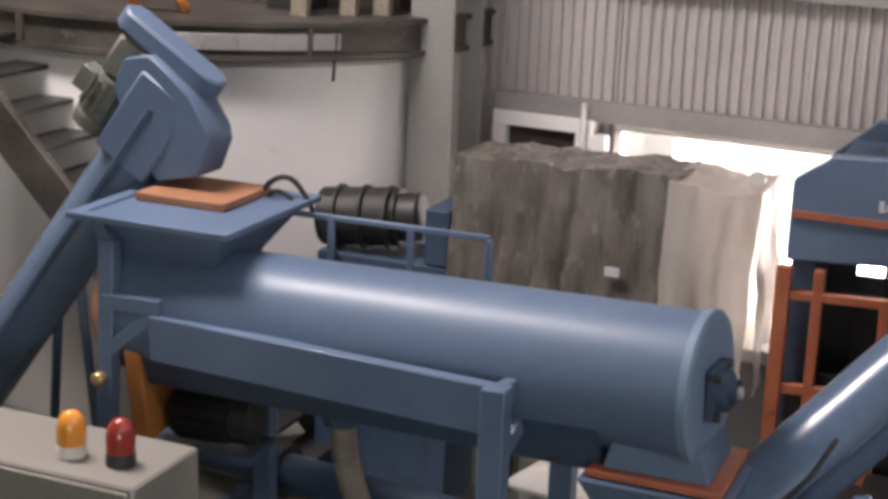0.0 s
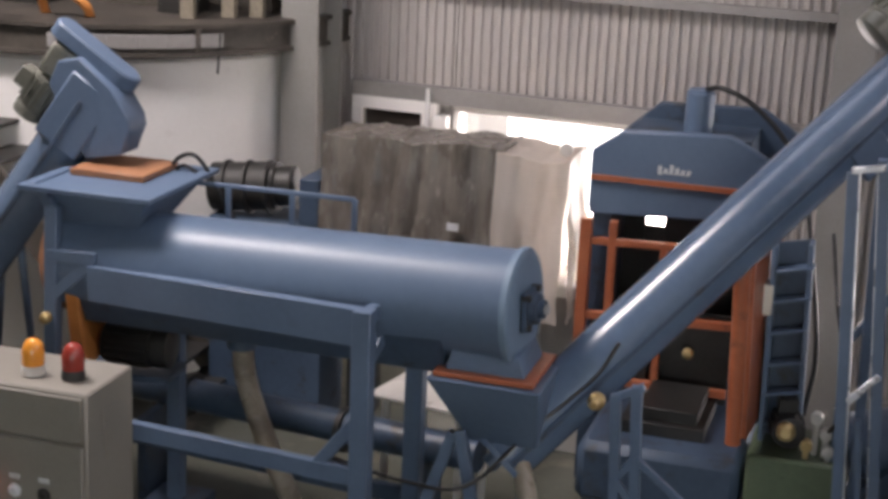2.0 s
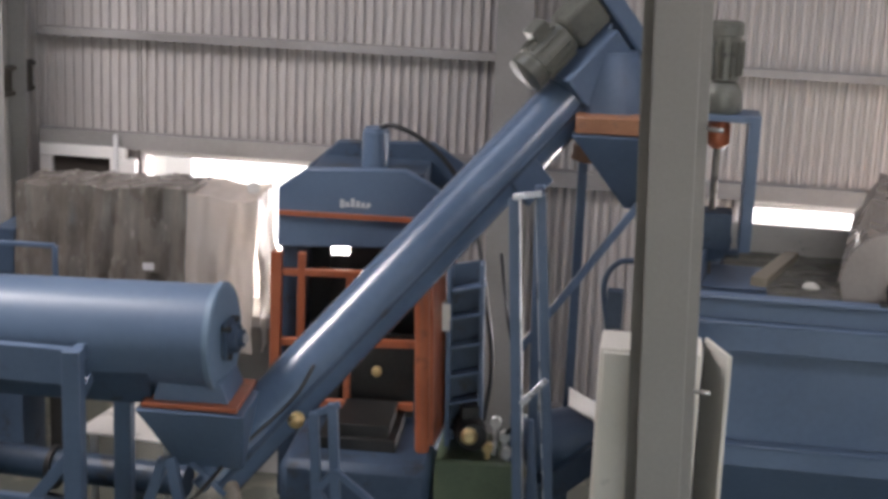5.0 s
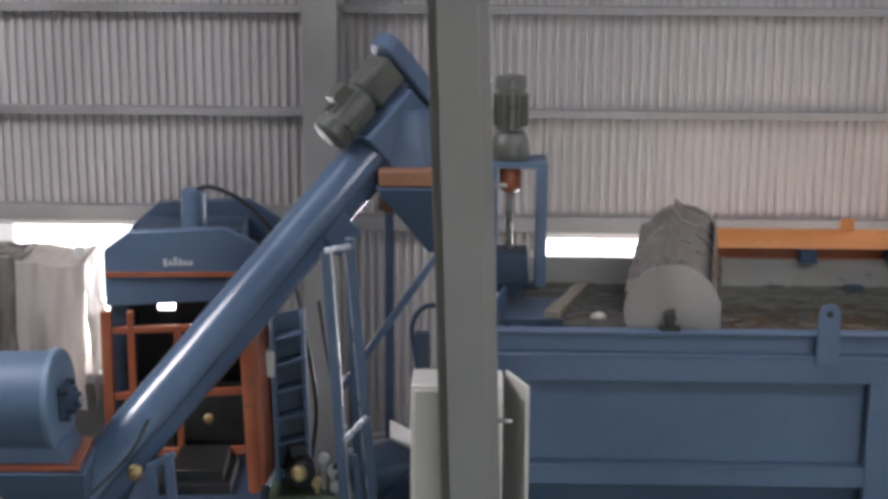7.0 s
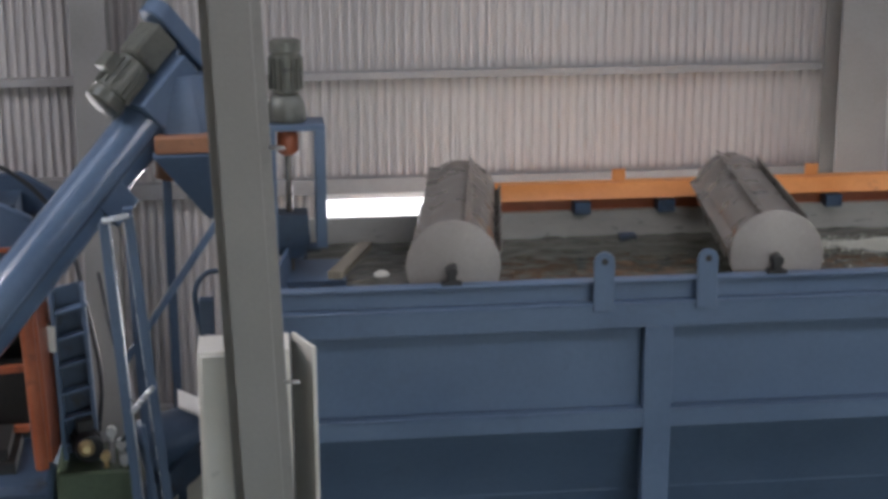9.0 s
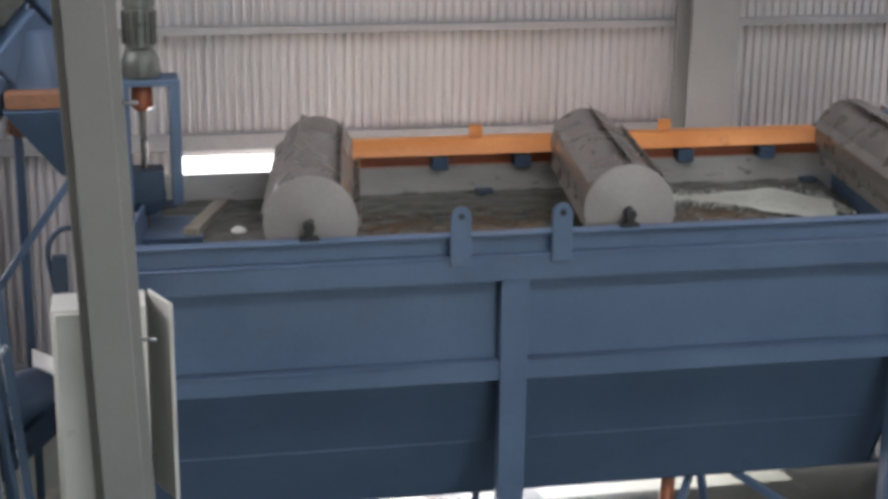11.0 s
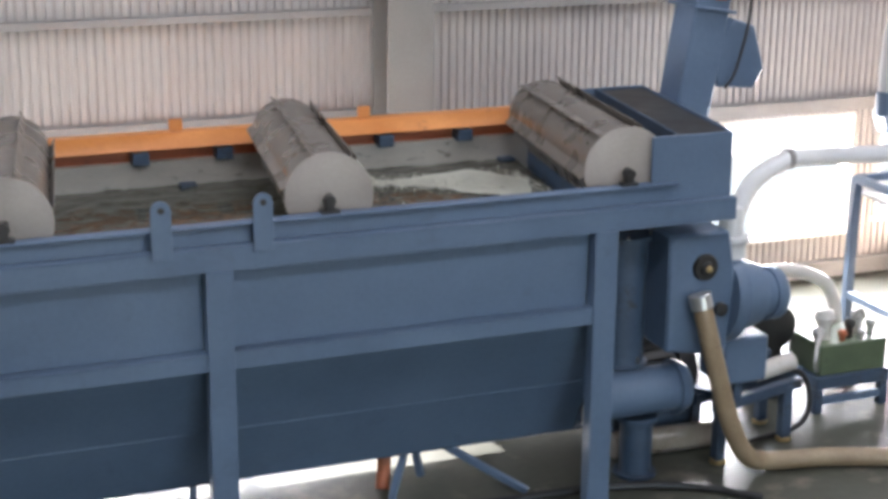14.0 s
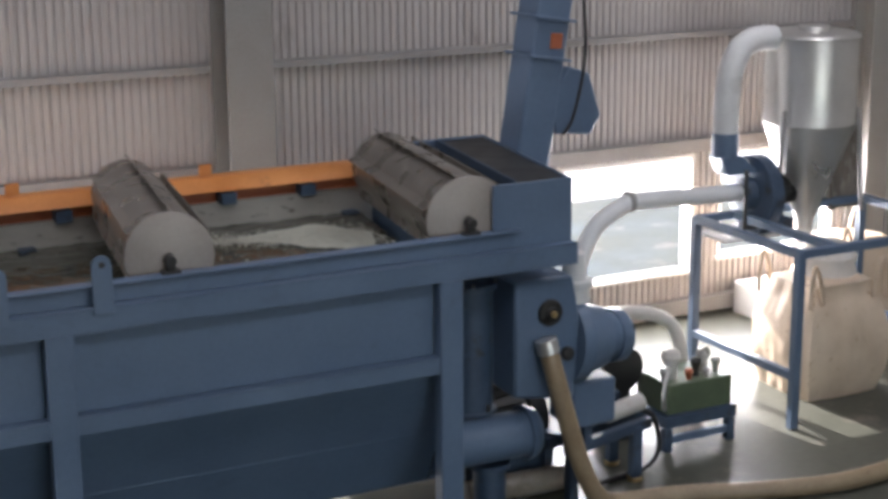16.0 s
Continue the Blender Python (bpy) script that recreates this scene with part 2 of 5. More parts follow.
M["steel"] = surface("bright_steel", (0.55, 0.54, 0.52), (0.7, 0.69, 0.67), 0.36, 0.75, 2.0, 40, 0.03, 0.1)
M["disc"] = surface("brushed_steel_disc", (0.26, 0.232, 0.212), (0.375, 0.335, 0.308), 0.48, 0.25, 3.0, 40, 0.06, 0.1, (0.36, 0.32, 0.28), 0.64)
M["wet_steel"] = surface("wet_soiled_steel", (0.13, 0.115, 0.098), (0.27, 0.242, 0.21), 0.32, 0.3, 4.0, 30, 0.1, 0.15, (0.26, 0.17, 0.1), 0.6)
M["scum"] = surface("limed_tank_lining", (0.4, 0.38, 0.34), (0.56, 0.54, 0.48), 0.7, 0.0, 2.5, 25, 0.2, 0.1, (0.2, 0.18, 0.15), 0.58, stretch=(1, 1, 2.5))
M["water"] = surface("murky_water", (0.05, 0.05, 0.038), (0.12, 0.118, 0.092), 0.1, 0.0, 5.0, 30, 0.55, 0.06, (0.2, 0.2, 0.17), 0.6)
M["flakes"] = surface("pale_plastic_flakes", (0.5, 0.5, 0.42), (0.72, 0.72, 0.62), 0.5, 0.0, 8, 60, 0.1)
M["tan"] = surface("tan_hose", (0.22, 0.155, 0.095), (0.34, 0.26, 0.165), 0.42, 0.0, 4, 40, 0.1, 0.1, (0.2, 0.14, 0.09), 0.6)
M["clear"] = surface("cloudy_plastic_hose", (0.2, 0.165, 0.13), (0.34, 0.295, 0.24), 0.3, 0.0, 4, 40, 0.05)
M["pipe"] = surface("white_plastic_pipe", (0.6, 0.6, 0.6), (0.74, 0.74, 0.74), 0.35, 0.0, 3, 40, 0.03)
M["bag"] = surface("woven_beige_bag", (0.52, 0.4, 0.29), (0.68, 0.55, 0.42), 0.6, 0.0, 4, 160, 0.25, 0.1, (0.42, 0.28, 0.18), 0.6)
M["tarp"] = surface("dusty_grey_plastic_cover", (0.085, 0.073, 0.062), (0.2, 0.178, 0.155), 0.27, 0.0, 4.5, 30, 0.5, 0.12, (0.3, 0.275, 0.245), 0.58, stretch=(1.6, 1, 0.5))
M["film"] = surface("milky_plastic_film", (0.52, 0.49, 0.45), (0.68, 0.65, 0.61), 0.35, 0.0, 3, 30, 0.1)
M["brass"] = surface("brass_fitting", (0.5, 0.36, 0.16), (0.66, 0.5, 0.26), 0.35, 0.7, 6, 50, 0.05)
M["wood"] = surface("weathered_plank", (0.16, 0.135, 0.1), (0.27, 0.235, 0.18), 0.75, 0.0, 4, 60, 0.2, stretch=(6, 1, 6))
M["amber"] = surface("amber_lens", (0.75, 0.26, 0.03), (0.85, 0.36, 0.06), 0.15, 0.0, 5, 60, 0.0, coat=0.5)
M["red"] = surface("red_lens", (0.28, 0.03, 0.02), (0.36, 0.05, 0.035), 0.15, 0.0, 5, 60, 0.0, coat=0.5)
M["lit_red"] = surface("lit_red_lamp", (0.7, 0.08, 0.03), (0.8, 0.12, 0.05), 0.3, 0.0, 5, 60, 0.0, emission=(1.0, 0.16, 0.05), glow=2.2)
M["ink"] = surface("pale_lettering", (0.55, 0.56, 0.58), (0.66, 0.67, 0.69), 0.5, 0.0, 5, 60, 0.0)
M["glass"] = surface("dusty_dark_glass", (0.035, 0.03, 0.026), (0.06, 0.05, 0.045), 0.12, 0.0, 3, 30, 0.0)
M["thin_film"] = surface("thin_milky_film", (0.6, 0.55, 0.5), (0.74, 0.69, 0.64), 0.32, 0.0, 5, 40, 0.25, 0.1, stretch=(1, 1, 0.5))
film_nodes, film_links = M["thin_film"].node_tree.nodes, M["thin_film"].node_tree.links
glow_through, blend = film_nodes.new("ShaderNodeBsdfTranslucent"), film_nodes.new("ShaderNodeMixShader")
glow_through.inputs["Color"].default_value = (0.8, 0.72, 0.66, 1)
blend.inputs[0].default_value = 0.5
film_links.new(film_nodes["Principled BSDF"].outputs[0], blend.inputs[1])
film_links.new(glow_through.outputs[0], blend.inputs[2])
film_links.new(blend.outputs[0], film_nodes["Material Output"].inputs["Surface"])
M["clear_pane"] = bpy.data.materials.new("clear_pane")
M["clear_pane"].use_nodes = True
pane_node = M["clear_pane"].node_tree.nodes["Principled BSDF"]
pane_node.inputs["Base Color"].default_value = (0.97, 0.98, 0.97, 1)
pane_node.inputs["Roughness"].default_value = 0.02
pane_node.inputs["Transmission Weight"].default_value = 1.0


# ================= building =================
WALL_Y = 13.0
OPENINGS = [(-4.38, -2.07, 1.2, 2.035), (0.36, 1.6, 0.5, 1.96), (1.75, 4.3, 0.5, 1.88), (7.9, 9.75, 0.5, 1.72), (10.05, 11.6, 0.6, 1.72)]
X_LEFT, X_RIGHT, Y_FRONT = -13.0, 15.0, -9.0
X_BAY = -5.52

bm = B()
box(bm, X_LEFT - 0.2, X_RIGHT + 0.2, Y_FRONT - 0.2, 18.2, -0.08, 0.0)
structure("floor", bm, M["floor"], "worn green-grey painted concrete floor with pale dusty patches")
bm = B()
box(bm, -150, 150, -120, 180, -0.3, -0.085)
structure("ground", bm, M["yard"], "bright concrete yard outside the hall")


def cells(x0, x1, z0, z1, holes):
    """The rectangles of a wall round its openings."""
    xs = sorted({x0, x1, *[h[0] for h in holes], *[h[1] for h in holes]})
    out = []
    for a, b in zip(xs, xs[1:]):
        spans = sorted((h[2], h[3]) for h in holes if h[0] <= a and h[1] >= b)
        z = z0
        for lo, hi in spans:
            out.append((a, b, z, lo))
            z = hi
        out.append((a, b, z, z1))
    return out


def corrugated(bm, x0, x1, y, z0, z1, pitch=0.076, depth=0.028):
    """Ribbed sheet facing -y: flat pans with narrow raised ribs."""
    prof, x = [], math.floor(x0 / pitch) * pitch
    while x < x1 + pitch:
        prof += [(x, 0), (x + 0.36 * pitch, 0), (x + 0.5 * pitch, -depth), (x + 0.86 * pitch, -depth)]
        x += pitch
    prof = [(min(max(px, x0), x1), d) for px, d in prof]
    rows = [[bm.verts.new((px, y + d, z)) for px, d in prof] for z in (z0, z1)]
    for i in range(len(prof) - 1):
        if prof[i + 1][0] - prof[i][0] > 1e-5:
            bm.faces.new((rows[0][i], rows[0][i + 1], rows[1][i + 1], rows[1][i]))


bm = B()
for a, b, lo, hi in cells(X_BAY, X_RIGHT, 0.0, ROOF, OPENINGS):
    corrugated(bm, a, b, WALL_Y, lo, hi)
    box(bm, a, b, WALL_Y + 0.06, WALL_Y + 0.12, lo, hi)
structure("wall_back", bm, M["sheet"], "ribbed galvanised sheet wall of the hall")
bm = B()
box(bm, X_LEFT, X_BAY, 17.8, 18.0, 0, ROOF)
structure("wall_bay_back", bm, M["plaster"], "dim plaster wall behind the silo")
bm = B()
box(bm, X_BAY - 0.1, X_BAY, 13.13, 17.8, 0, ROOF)
structure("wall_bay_side", bm, M["plaster"], "dim plaster side wall of the silo bay")
for nm, x0, x1 in (("wall_left", X_LEFT - 0.2, X_LEFT), ("wall_right", X_RIGHT, X_RIGHT + 0.2)):
    bm = B()
    box(bm, x0, x1, Y_FRONT, 18.0 if nm == "wall_left" else 13.12, 0, ROOF)
    structure(nm, bm, M["plaster"], "plain grey end wall of the hall")
# unseen front wall; its gate opening is added for the fill lamp
bm = B()
for a, b, lo, hi in cells(X_LEFT, X_RIGHT, 0, ROOF, [(-0.6, 8.6, 0.0, 5.1)]):
    if hi > lo:
        box(bm, a, b, Y_FRONT - 0.2, Y_FRONT, lo, hi)
structure("wall_front", bm, M["plaster"], "unseen plain grey wall with a gate opening added for fill light")
bm = B()
# holes in the unseen roof for the added fill lamps
holes = [(px - 1.65, px + 1.65, py - 0.6, py + 0.6) for px, py, _ in ROOF_FILLS]
for a, b, lo, hi in cells(X_LEFT, X_RIGHT, Y_FRONT, 18.0, holes):
    box(bm, a, b, lo, hi, ROOF + 0.03, ROOF + 0.13)
structure("ceiling", bm, M["roof"], "unseen grey roof sheeting with openings added for fill light")

# pane added in the left opening only, so its shadow blocks direct sun
for x0, x1, lo, hi in OPENINGS:
    if x1 < -1.5:
        bm = B()
        box(bm, x0 - 0.03, x1 + 0.03, 13.2, 13.206, lo - 0.03, hi + 0.03)
        structure("window_glazing", bm, M["clear_pane"], "clear glazing of the back window")

# columns and rails on the back wall


def wall_column(name, x0, x1, y0, y1, dark_web=True):
    bm = B()
    box(bm, x0, x1, y0, y0 + 0.02, 0, ROOF)
    box(bm, x0, x1, y1 - 0.02, y1, 0, ROOF)
    xm = (x0 + x1) / 2
    box(bm, xm - 0.012, xm + 0.012, y0 + 0.02, y1 - 0.02, 0, ROOF)
    structure(name, bm, M["column"], "grey painted steel column at the sheet wall", 0.003)


wall_column("column_1", -5.5, -5.2, 12.2, 12.65)
wall_column("column_2", -1.515, -1.235, 12.6, 12.9)
wall_column("column_3", 4.6, 5.02, 12.5, 12.9)
wall_column("column_4", 11.7, 12.0, 12.6, 12.9)


def girt(x0, x1, z, h=0.1):
    bm = B()
    box(bm, x0, x1, 12.88, 12.9, z - h / 2, z + h / 2)
    box(bm, x0, x1, 12.9, 12.97, z + h / 2 - 0.012, z + h / 2)
    box(bm, x0, x1, 12.9, 12.97, z - h / 2, z - h / 2 + 0.012)
    structure("trim", bm, M["girt"], "horizontal steel rail on the sheet wall", 0.002)


for x0, x1, low in ((-5.21, -1.535, 2.105), (-1.215, 4.58, 2.04), (5.04, 11.68, 1.82)):
    girt(x0, x1, low, 0.13)
    girt(x0, x1, 2.95, 0.065)
    girt(x0, x1, 3.78, 0.065)
    girt(x0, x1, 4.62, 0.065)
    girt(x0, x1, 0.12, 0.16)

# window frames


def window(name, x0, x1, z0, z1, bars=0):
    th = thing(name, (x0, WALL_Y, z0), "pale steel window frame in the sheet wall, full of daylight", "", "", "structure")
    t = 0.05
    for nm, a in (("window_sill", (x0 - 0.03, x1 + 0.03, 12.93, 13.14, z0 - 0.04, z0)), ("window_frame", (x0, x1, 12.96, 13.12, z1 - t, z1)),
                  ("window_frame", (x0, x0 + t, 12.96, 13.12, z0, z1 - t)), ("window_frame", (x1 - t, x1, 12.96, 13.12, z0, z1 - t))):
        bm = B()
        box(bm, *a)
        part(nm, bm, M["white"], th)
    for k in range(bars):
        xm = x0 + (x1 - x0) * (k + 1) / (bars + 1)
        bm = B()
        box(bm, xm - 0.02, xm + 0.02, 12.99, 13.03, z0, z1 - t)
        part("mullion", bm, M["white"], th)
    return th


for i, o in enumerate(OPENINGS):
    window("window_%d" % (i + 1), *o)
w5 = thing("window_6", (-4.9, 12.9, 1.3), "white framed small window with dark glass beside the column", "", "", "structure")
for a in ((-5.2, -4.49, 12.86, 12.96, 1.955, 2.05), (-5.2, -5.1, 12.86, 12.96, 1.3, 1.955), (-4.61, -4.4, 12.86, 12.96, 1.3, 1.955)):
    bm = B()
    box(bm, *a)
    part("window_frame", bm, M["white"], w5)
bm = B()
box(bm, -5.1, -4.61, 12.92, 12.94, 1.3, 1.955)
part("pane", bm, M["glass"], w5, "dark dusty pane")
bm = B()
rod(bm, (-4.55, 12.84, 0.0), (-4.55, 12.84, 2.16), 0.02)
single("drain_pipe", bm, M["pipe"], (-4.55, 12.84, 0), "thin white pipe running up the wall beside the window", "pipe")

# ================= silo bay =================
SILO = V(-7.15, 13.25, 0)
silo = thing("silo", SILO, "large white cylindrical silo with a dark steel deck on top", "silo")
bm = B()
lathe(bm, SILO + V(-0.08, 0, 0), SILO + V(-0.08, 0, 1), [(0.0, 1.88), (0.06, 1.9), (2.4, 1.9), (2.44, 1.87)], 96)
part("shell", bm, M["white"], silo, "smooth white painted shell", 0)
bm = B()
lathe(bm, SILO + V(0, 0, 2.44), SILO + V(0, 0, 3), [(0.0, 1.93), (0.02, 2.0), (0.05, 2.0), (0.05, 1.97), (0.22, 1.97), (0.22, 2.01), (0.25, 2.01), (0.26, 1.9)], 96)
part("deck_rim", bm, M["deck"], silo, "dark brown soiled rim of the deck", 0)
for k in range(0, 28, 4):
    a = math.radians(180 + k * 180 / 27)
    c, s = math.cos(a), math.sin(a)
    bm = B()
    bar(bm, SILO + V(c * 1.985, s * 1.985, 2.49), SILO + V(c * 1.985, s * 1.985, 2.66), 0.05, 0.04)
    part("rim_bracket", bm, M["deck"], silo)
bm = B()
arc = [SILO + V(1.99 * math.cos(math.radians(a)), 1.99 * math.sin(math.radians(a)), 2.57) for a in range(283, 325, 6)]
for p, q in zip(arc, arc[1:]):
    bar(bm, p, q, 0.02, 0.1)
part("edge_channel", bm, M["girt"], silo, "pale steel edge strip")
bm = B()
rod(bm, (-5.66, 11.92, 2.62), (-5.68, 11.92, 2.33), 0.01, 8)
part("hanging_rod", bm, M["dark"], silo)

# clutter on the deck
random.seed(4)
for k, (ax, ay, sx, sy, sz) in enumerate(((-8.3, 12.3, 0.5, 0.4, 0.75), (-7.6, 12.1, 0.4, 0.35, 0.55), (-7.0, 12.5, 0.7, 0.5, 0.9), (-6.3, 12.2, 0.28, 0.3, 0.5), (-6.0, 12.7, 0.4, 0.4, 0.85))):
    bm = B()
    box(bm, ax, ax + sx, ay, ay + sy, 2.6, 2.6 + sz)
    box(bm, ax + 0.04, ax + sx - 0.04, ay - 0.03, ay, 2.66, 2.6 + sz * 0.8)
    box(bm, ax - 0.02, ax + sx + 0.02, ay - 0.02, ay + sy + 0.02, 2.6 + sz, 2.63 + sz)
    single("crate", bm, M["dark"] if k % 2 else M["deck"], (ax, ay, 2.6), "dark soiled steel crate standing on the silo deck", "crate", "crates on the silo deck")
for ax in (-5.95, -5.72, -5.56):
    bm = B()
    bar(bm, (ax, 12.0 + (ax + 5.95) * 0.9, 2.6), (ax - 0.03, 12.06 + (ax + 5.95) * 0.9, 4.6), 0.11, 0.06, V(0, 1, 0))
    single("deck_post", bm, M["wood"], (ax, 12.0, 2.6), "pale weathered timber post standing on the silo deck", "post", "posts on the silo deck")
bm = B()
hose(bm, [(-6.95, 11.75, 2.63), (-6.9, 11.6, 2.85), (-6.7, 11.55, 2.9), (-6.55, 11.6, 2.78), (-6.6, 11.75, 2.63)], 0.035, 10, 6)
single("lifting_sling", bm, M["orange"], (-6.8, 11.7, 2.63), "orange lifting sling hanging over the silo deck edge", "sling")
# added dark sheet: the dim space above the deck put into colour
bm = B()
box(bm, -10.5, -5.4, 14.2, 14.3, 2.6, ROOF)
structure("dark_backing", bm, M["dark"], "dark sheet added for the dim space above the silo deck")

# stairs in front of the silo
stairs = thing("stairs", (-6.0, 10.9, 0), "grey steel stairs climbing beside the white silo", "stairs")
lo, hi = V(-5.35, 10.75, 0.15), V(-7.75, 10.75, 2.62)
for dy in (0, 0.75):
    bm = B()
    bar(bm, lo + V(0, dy, 0), hi + V(0, dy, 0), 0.06, 0.24)
    part("stringer", bm, M["deck"], stairs)
for k in range(13):
    p = lo.lerp(hi, (k + 0.5) / 13)
    bm = B()
    box(bm, p.x - 0.13, p.x + 0.13, p.y + 0.03, p.y + 0.72, p.z - 0.015, p.z + 0.015)
    part("tread", bm, M["dark"], stairs)
# ================= screw conveyors =================


def motor_unit(parent, at, way, r, length, mat="motor"):
    """A finned electric motor on the axis 'way'."""
    way = way.normalized()
    bm = B()
    lathe(bm, at, at + way, [(0, r * 0.5), (0.015, r * 0.95), (length * 0.72, r), (length * 0.72, r * 0.9), (length * 0.76, r * 0.9), (length * 0.78, r * 1.04), (length * 0.97, r * 1.02), (length, r * 0.8)], 20)
    mo = part("motor", bm, M[mat], parent, "grey-green electric motor", 0)
    s, u = frame_of(way)
    for k in range(16):
        a = 2 * math.pi * k / 16
        d = s * math.cos(a) + u * math.sin(a)
        bm = B()
        bar(bm, at + way * 0.04 + d * r * 1.02, at + way * length * 0.68 + d * r * 1.02, 0.007, 0.024, d)
        part("cooling_fin", bm, M[mat], mo, "", 0)
    bm = B()
    c = at + way * length * 0.35 + u * (r + 0.03)
    bar(bm, c - way * 0.06, c + way * 0.06, 0.11, 0.08, u)
    part("terminal_box", bm, M[mat], mo)
    return mo


def facets(bm, rings):
    """A welded body of eight faces: rings of (x, y, half width, z)."""
    loops = []
    for x, y, h, z in rings:
        q = h * 0.42
        loops.append([bm.verts.new((x + p, y + s, z)) for p, s in ((-q, -h), (q, -h), (h, -q), (h, q), (q, h), (-q, h), (-h, q), (-h, -q))])
    bm.faces.new(loops[0][::-1])
    bm.faces.new(loops[-1])
    for a, b in zip(loops, loops[1:]):
        for i in range(8):
            bm.faces.new((a[i], a[(i + 1) % 8], b[(i + 1) % 8], b[i]))


def screw_conveyor(name, lo, hi, r, label, chute_drop, k=1.0, outline=None):
    lo, hi = V(*lo), V(*hi)
    a = (hi - lo).normalized()
    side = a.cross(ZUP).normalized()
    u = side.cross(a).normalized()
    L = (hi - lo).length
    th = thing(name, (lo.x, lo.y, 0), label, "screw conveyor")
    bm = B()
    lathe(bm, lo, hi, [(0, r), (L - 0.1, r)], 40)
    tube = part("tube", bm, M["blue_tube"], th, "glossy blue tube", 0.003)
    bm = B()
    bar(bm, lo + side * r * 1.0 + u * 0.01, hi + side * r * 1.0 + u * 0.01 - a * 0.1, 0.02, 0.03, u)
    part("seam_flange", bm, M["blue_dark"], tube)
    bm = B()
    lathe(bm, lo - a * 0.03, hi, [(0, r + 0.03), (0.03, r + 0.03)], 32)
    lathe(bm, lo - a * 0.09, hi, [(0, 0.05), (0.06, 0.05)], 16)
    part("end_flange", bm, M["blue"], tube)
    # head: squared housing, chute, belt guard, gearbox and motor
    bm = B()
    h0, h1 = hi - a * 0.42, hi + a * 0.02
    bar(bm, h0, h1, r * (2.05 if outline else 2.35), r * (1.9 if outline else 2.35), u)
    hb = part("head_housing", bm, M["blue"], th, "welded blue head housing", 0.01)
    c = hi - a * 0.22
    zt, zb = c.z - 0.02, c.z - chute_drop
    w = r * 1.35
    bm = B()
    ox = side.x * 0 + 0.12
    zm = zt * 0.42 + zb * 0.58
    if outline:
        plate(bm, [(x - 0.12, c.y - 0.14, z) for x, z in outline], (0, 0.22, 0))
    else:
        facets(bm, [(c.x + ox, c.y, w * 0.66, zb), (c.x + ox + 0.01, c.y, w * 1.08, zm - 0.06), (c.x + ox + 0.01, c.y, w * 1.1, zm + 0.04), (c.x + ox - 0.04, c.y, w * 0.82, zt + 0.2)])
    part("chute", bm, M["blue"], hb, "faceted blue discharge chute", 0.006)
    bm = B()
    lathe(bm, (c.x + ox, c.y, zb - 0.09), (c.x + ox, c.y, zb + 1), [(0, w * 0.85), (0.03, w * 0.8), (0.09, w * 0.8)], 24)
    part("throat_ring", bm, M["orange_dull"], hb, "dull orange throat ring")
    # belt guard across the shaft end
    g0, g1 = hi + u * 0.47 * k + a * 0.1 * k, hi - u * 0.1 * k + a * 0.1 * k
    pts, R = [], 0.125 * k
    for i in range(13):
        t = math.radians(-90 + 180 * i / 12)
        pts.append(g0 + u * math.cos(t) * R * 0.8 + side * math.sin(t) * R)
    for i in range(13):
        t = math.radians(90 + 180 * i / 12)
        pts.append(g1 + u * math.cos(t) * R + side * math.sin(t) * R)
    bm = B()
    plate(bm, pts, a * 0.13 * k)
    part("belt_guard", bm, M["blue"], th, "blue rounded belt guard", 0.012)
    bm = B()
    lathe(bm, hi, hi + a, [(0, 0.1), (0.03, 0.1), (0.03, 0.05), (0.1, 0.05)], 16)
    for i in range(6):
        t = math.radians(60 * i)
        d = (side * math.cos(t) + u * math.sin(t)) * 0.12 * k
        rod(bm, hi + d, hi + d + a * 0.05, 0.016, 8)
    part("bearing", bm, M["dark"], th, "dark shaft bearing with bolts")
    bm = B()
    q = hi + u * 0.36 * k
    bar(bm, q - a * 0.2 * k, q + a * 0.09 * k, 0.22 * k, 0.24 * k, u)
    part("gearbox", bm, M["motor"], th, "grey gearbox", 0.02)
    motor_unit(th, q - a * 0.2 * k, -a, 0.13 * k, 0.4 * k)
    bm = B()
    bar(bm, q - a * 0.3 * k - u * 0.14 * k, q + a * 0.06 * k - u * 0.14 * k, 0.24 * k, 0.02, u)
    part("motor_bracket", bm, M["blue"], th)
    return th, lo, hi, a, side, u


conv1, c1lo, c1hi, *_ = screw_conveyor("screw_conveyor", (-7.0, 9.45, 0.22), (-5.33, 9.62, 2.63), 0.155, "blue tubular screw conveyor feeding the washer hopper", 0.36, 0.74,
                                   [(-5.472, 2.639), (-5.41, 2.772), (-5.276, 2.8), (-5.071, 2.635), (-4.975, 2.482), (-4.963, 2.418), (-5.022, 2.264), (-5.241, 2.221), (-5.351, 2.364)])
bm = B()
frustum(bm, ring4(-7.25, -6.85, 9.25, 9.65, 0.15), ring4(-7.5, -6.75, 9.0, 9.9, 0.6))
part("feed_hopper", bm, M["blue"], conv1, "", 0.006)
for dx in (-0.2, 0.2):
    bm = B()
    rod(bm, (-6.1 + dx, 9.85, 0), (-5.95 + dx * 0.3, 9.6, 1.62), 0.025, 8)
    part("leg", bm, M["blue"], conv1)

conv2, lo2, hi2, a2, s2, u2 = screw_conveyor("screw_conveyor", (-2.72, 9.12, 0.97), (-0.58, 10.56, 3.31), 0.18, "blue tubular screw conveyor lifting flakes into the tank", 0.4, 0.92)
